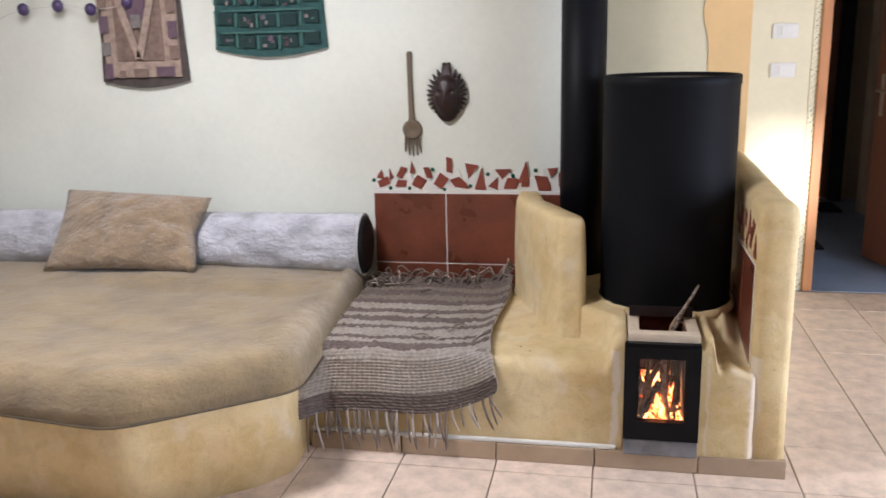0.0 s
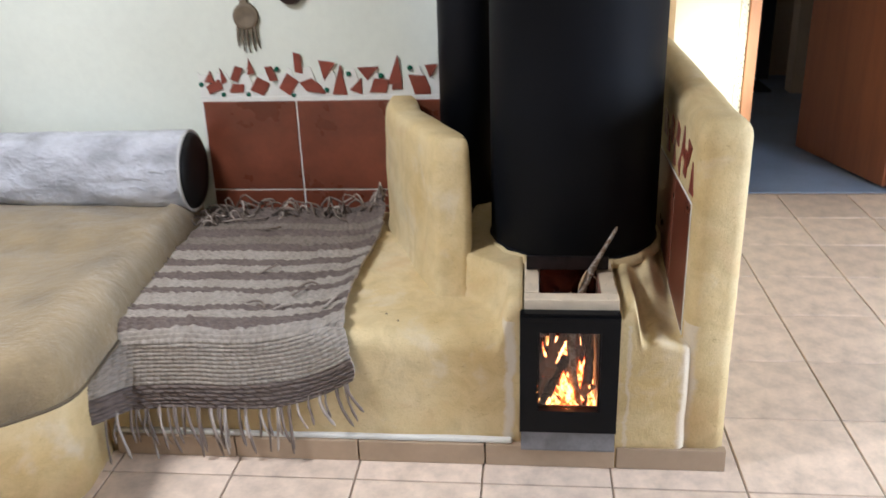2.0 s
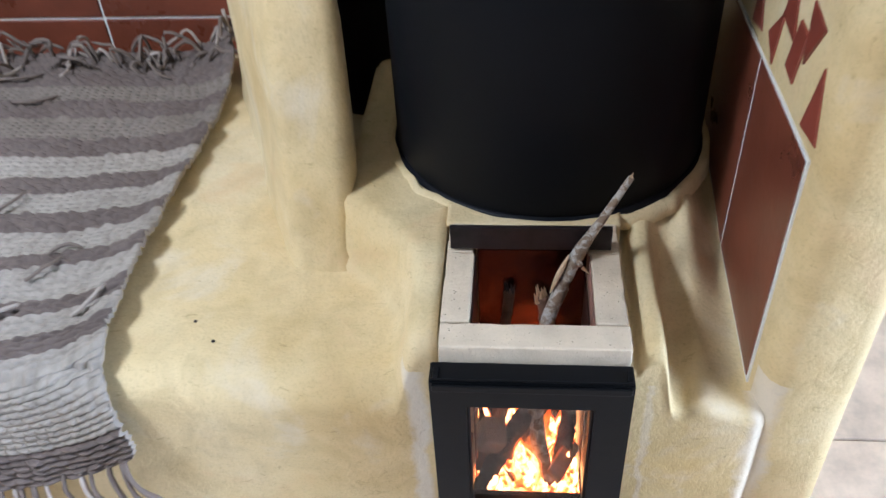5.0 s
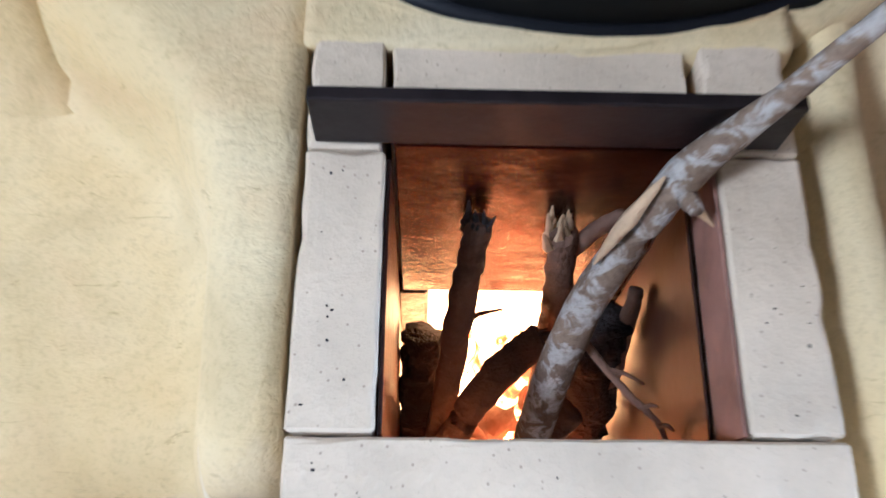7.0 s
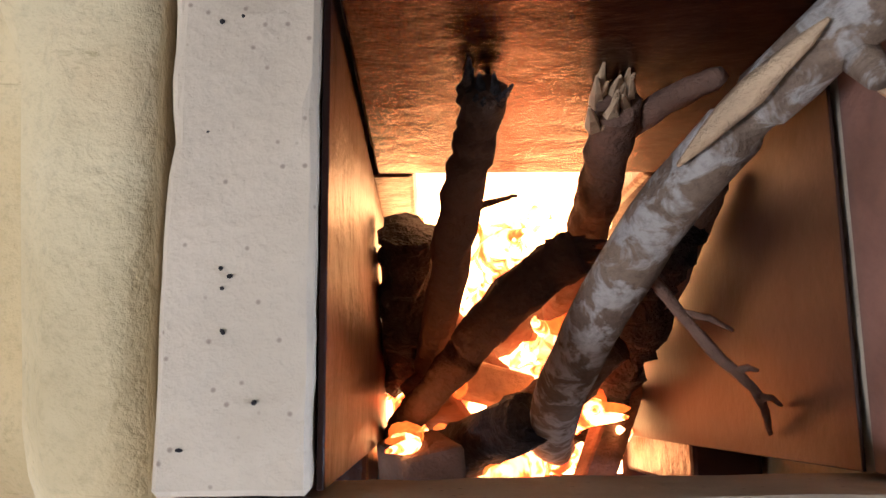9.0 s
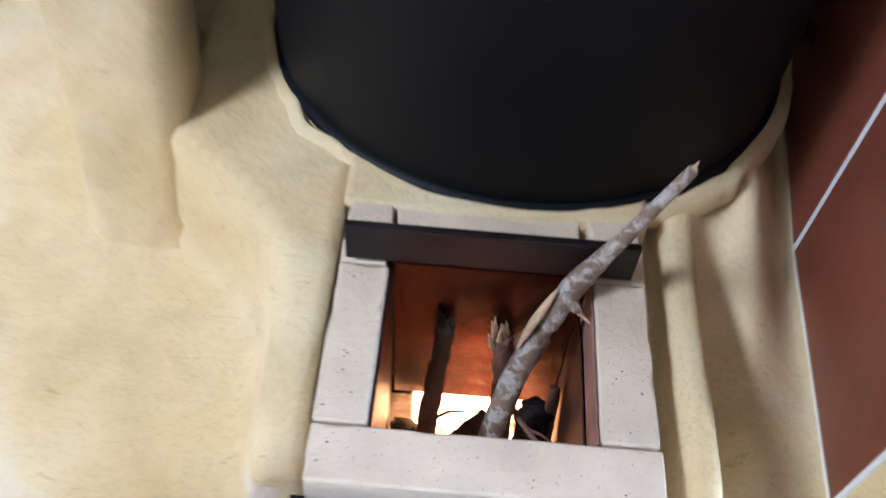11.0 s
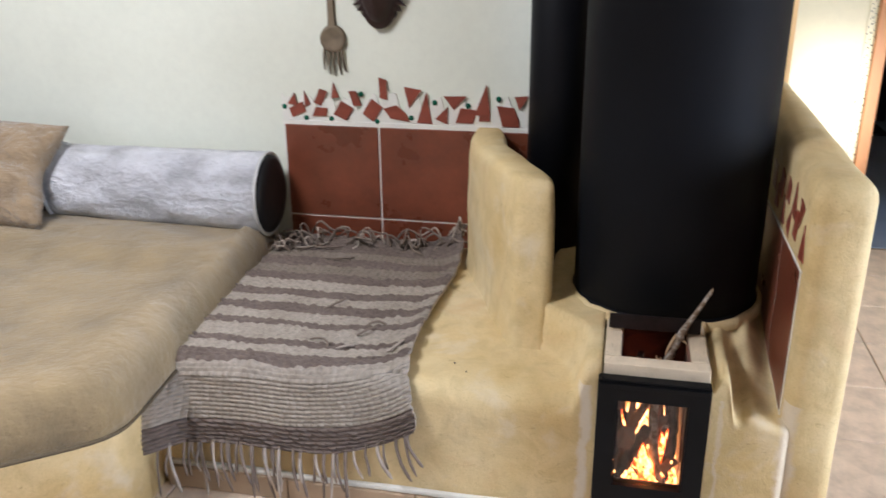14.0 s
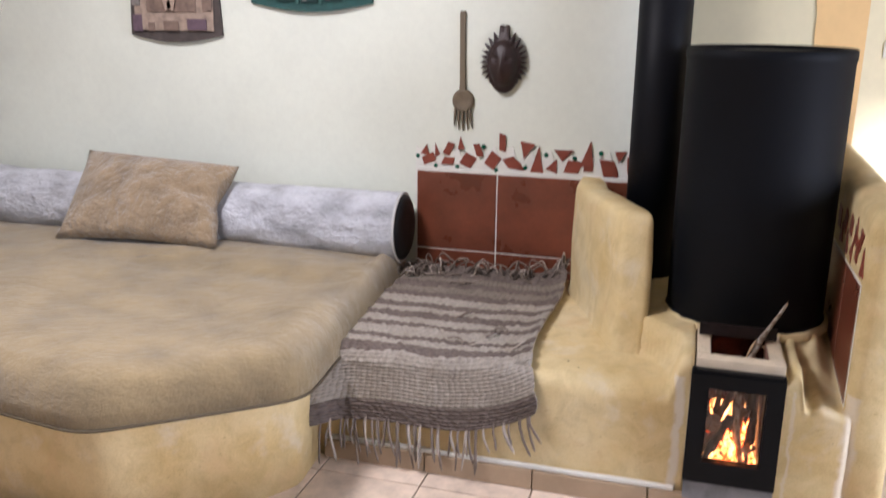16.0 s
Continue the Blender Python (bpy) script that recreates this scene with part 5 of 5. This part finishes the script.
for name, c in (("cloth_tan", (0.36, 0.27, 0.215)), ("cloth_plum", (0.13, 0.085, 0.11)), ("cloth_brown", (0.21, 0.145, 0.115)), ("cloth_grey", (0.19, 0.17, 0.16)), ("cloth_teal", (0.028, 0.085, 0.08)),
                ("cloth_dark", (0.012, 0.035, 0.034)), ("cloth_rust", (0.075, 0.05, 0.055)), ("cloth_edge", (0.075, 0.06, 0.055)), ("cloth_sea", (0.05, 0.13, 0.115))):
    M[name] = surface(name, c, 0.95, 0.35, 30, 140, 0.5, 0.002)
p1 = [(0.49, 0.27, 0.235, 0.33, "cloth_brown", 0), (0.1, 0.06, 0.045, 0.07, "cloth_plum", 0), (0.26, 0.045, 0.03, 0.035, "cloth_brown", 0), (0.48, 0.05, 0.07, 0.04, "cloth_brown", 0), (0.76, 0.055, 0.09, 0.045, "cloth_plum", 0),
      (0.1, 0.16, 0.04, 0.06, "cloth_grey", 0), (0.88, 0.14, 0.045, 0.06, "cloth_brown", 0), (0.1, 0.27, 0.045, 0.075, "cloth_plum", 0), (0.88, 0.24, 0.045, 0.075, "cloth_plum", 0), (0.1, 0.37, 0.045, 0.06, "cloth_brown", 0), (0.88, 0.35, 0.045, 0.07, "cloth_brown", 0),
      (0.49, 0.36, 0.10, 0.14, "cloth_plum", 0), (0.49, 0.28, 0.05, 0.06, "cloth_grey", 0)]
hanging("patchwork_hanging", -1.372, -0.935, 1.303, 1.95, "tan and plum patchwork cloth hanging on the wall", "cloth_edge", [(0.5, 0.338, 0.375, 0.64, "cloth_tan", 0)], 0.03)
ph = bpy.data.objects["patchwork_hanging"]
for k, (a, b, c, d, mat, turn) in enumerate(p1):
    o = part("patch", box((-c / 2, -0.004, -d / 2), (c / 2, 0.004, d / 2), 0.0025), M[mat], ph)
    o.matrix_world = pose(-1.372 + 0.437 * a, WALL - 0.025 - 0.0012 * k - 0.008 * math.sin(math.pi * a), 1.303 + b - 0.012, 0, turn, 0)
for sgn in (-1, 1):
    o = part("band", box((-0.017, -0.003, -0.19), (0.017, 0.003, 0.19), 0.002), M["cloth_tan"], ph)
    o.matrix_world = pose(-1.158 + sgn * 0.057, WALL - 0.049, 1.303 + 0.285, 0, sgn * 17, 0)
p2 = []
rnd = random.Random(3)
for row in range(5):
    for i in range(5):
        p2.append((0.12 + 0.19 * i, 0.055 + 0.085 * row, 0.070, 0.052, "cloth_dark", rnd.uniform(-2, 2)))
        for _ in range(3):
            p2.append((0.12 + 0.19 * i + rnd.uniform(-0.05, 0.05), 0.055 + 0.085 * row + rnd.uniform(-0.02, 0.02), rnd.uniform(0.008, 0.022), rnd.uniform(0.008, 0.026), rnd.choice(["cloth_rust", "cloth_plum", "cloth_grey", "cloth_sea"]), rnd.uniform(-30, 30)))
        p2.append((0.025 + 0.19 * i, 0.055 + 0.085 * row, 0.012, 0.062, "cloth_sea", 0))
    p2.append((0.5, 0.095 + 0.085 * row, 0.44, 0.010, "cloth_sea", 0))
hanging("teal_hanging", -0.795, -0.266, 1.437, 1.98, "dark teal embroidered cloth hanging on the wall", "cloth_teal", p2, 0.035)

garland = empty("bead_garland", (-1.6, WALL, 1.6), "string of purple beads hanging in front of the wall", "garland")
line = resample([(-2.25, WALL - 0.05, 0.80), (-2.13, WALL - 0.05, 0.95), (-2.09, WALL - 0.05, 1.22), (-1.88, WALL - 0.05, 1.58), (-1.54, WALL - 0.05, 1.65), (-1.375, WALL - 0.05, 1.63), (-1.19, WALL - 0.05, 1.655), (-1.0, WALL - 0.05, 1.78), (-0.9, WALL - 0.02, 1.9)], 60)
part("thread", tube(line, 0.0015, 5), M["thread"], garland)
for p in ((-2.13, 0.95), (-2.09, 1.22), (-1.72, 1.64), (-1.54, 1.65), (-1.375, 1.63), (-1.19, 1.655), (-1.06, 1.735)):
    bm = bmesh.new()
    bmesh.ops.create_icosphere(bm, subdivisions=2, radius=0.027, matrix=pose(p[0], WALL - 0.05, p[1]) @ Matrix.Diagonal((1, 1, 1.1, 1)))
    part("bead", bm, M["bead"], garland, smooth=True)

# A flat wooden fork and a carved mask.
fork = empty("wooden_fork", (0.1, WALL, 1.0), "old brown wooden fork with a round head hanging on the wall", "wooden fork")
part("handle", lofted([[(0.101 + w * a + 0.002 * math.sin(8 * z), WALL - 0.004 - b, z) for a, b in ((-1, 0), (-0.8, 0.010), (0.8, 0.010), (1, 0))] for z, w in ((1.43, 0.009), (1.42, 0.013), (1.35, 0.0115), (1.25, 0.012), (1.16, 0.013), (1.125, 0.016))]), M["spoon"], fork)
o = part("head", lathe([(0.0, 0.008), (0.026, 0.010), (0.034, 0.014), (0.042, 0.012), (0.045, 0.0), (0.0, 0.0)], (0, 0), 24), M["spoon"], fork, smooth=True)
o.matrix_world = pose(0.104, WALL - 0.004, 1.092, 90, 0, 0)
for i, (x, ln) in enumerate(((0.075, 0.075), (0.089, 0.09), (0.103, 0.095), (0.118, 0.09), (0.131, 0.08))):
    part("tine", tube([(x, WALL - 0.010, 1.068), (x + (x - 0.103) * 0.12, WALL - 0.012, 1.03), (x + (x - 0.103) * 0.3 + 0.003, WALL - 0.008, 1.068 - ln)], [0.0055, 0.005, 0.0022], 6), M["spoon"], fork, smooth=True)



def mask_edge(a, teeth=1.0):
    """Half-width of the mask in direction a: an oval face with a toothed crown round its upper part."""
    up = smooth(math.sin(a), -0.97, -0.4)
    oval = 1 / math.hypot(math.cos(a) / 0.066, math.sin(a) / (0.095 if math.sin(a) > 0 else 0.118))
    tooth = abs(((a / (2 * math.pi) * 26) % 1) - 0.5) * 2
    peak = 0.040 * math.exp(-((a - math.pi / 2) / 0.12) ** 2)
    return oval * (1 + 0.05 * up) + up * teeth * (0.032 * tooth - 0.008) + peak * teeth


MX, MZ, loops = 0.264, 1.224, []
for k, depth in ((1.0, 0.003), (0.985, 0.020), (0.93, 0.026), (0.86, 0.024), (0.80, 0.030), (0.70, 0.046), (0.58, 0.056), (0.44, 0.060), (0.30, 0.064), (0.16, 0.068), (0.04, 0.070)):
    loop = []
    for i in range(208):
        a = 2 * math.pi * i / 208
        r = mask_edge(a, smooth(k, 0.84, 0.97)) * k
        x, z = r * math.cos(a), r * math.sin(a)
        d = depth
        if k < 0.9:
            d += 0.012 * math.exp(-(x / 0.010) ** 2 - ((z + 0.02) / 0.025) ** 2) - 0.014 * math.exp(-((abs(x) - 0.022) / 0.010) ** 2 - ((z - 0.012) / 0.008) ** 2)
            d -= 0.010 * math.exp(-(x / 0.022) ** 2 - ((z + 0.058) / 0.007) ** 2)
            d += 0.004 * math.sin(z * 260) * smooth(z, 0.03, 0.05)
        loop.append((MX + x, WALL - d, MZ + z))
    loops.append(loop)
thing("carved_mask", lofted(loops), M["mask"], "dark carved wooden mask with a spiky crown on the wall", "carved mask", smooth=True)
fork.location.z -= 0.019

# ---- floor tiles ----
PITCH = 0.3365
tile_mesh = mesh_object("tile", box((-PITCH / 2 + 0.0027, -PITCH / 2 + 0.0027, -0.008), (PITCH / 2 - 0.0027, PITCH / 2 - 0.0027, 0.0), 0.0022), M["floor_tile"])
floor = tagged(new("floor"), "pinkish beige square ceramic tile floor with dark joints", "floor", kind="structure")
tile_mesh.parent = floor
first, rest = True, bmesh.new()
for i in range(-20, 10):
    for j in range(-19, 6):
        x, y = 1.943 + PITCH * (i + 0.5), 4.018 + PITCH * (j + 0.5)
        if x > 4.6 or x < -4.2 or y > HALL + 0.03 or y < -1.9:
            continue
        if y + PITCH / 2 > HALL:
            add_box(rest, (x - PITCH / 2 + 0.0025, y - PITCH / 2 + 0.0025, -0.008), (x + PITCH / 2 - 0.0025, HALL, 0.0))
        elif -1.3 < x < 3.6 and y > 1.9:
            o = tile_mesh if first else tile_mesh.copy()
            if not first:
                scene.collection.objects.link(o)
            first = False
            o.location = (x, y, 0.0)
        else:
            add_box(rest, (x - PITCH / 2 + 0.0025, y - PITCH / 2 + 0.0025, -0.008), (x + PITCH / 2 - 0.0025, y + PITCH / 2 - 0.0025, 0.0))
o = part("outer_tiles", rest, M["floor_tile"], floor)
o["kind"] = "stuff"
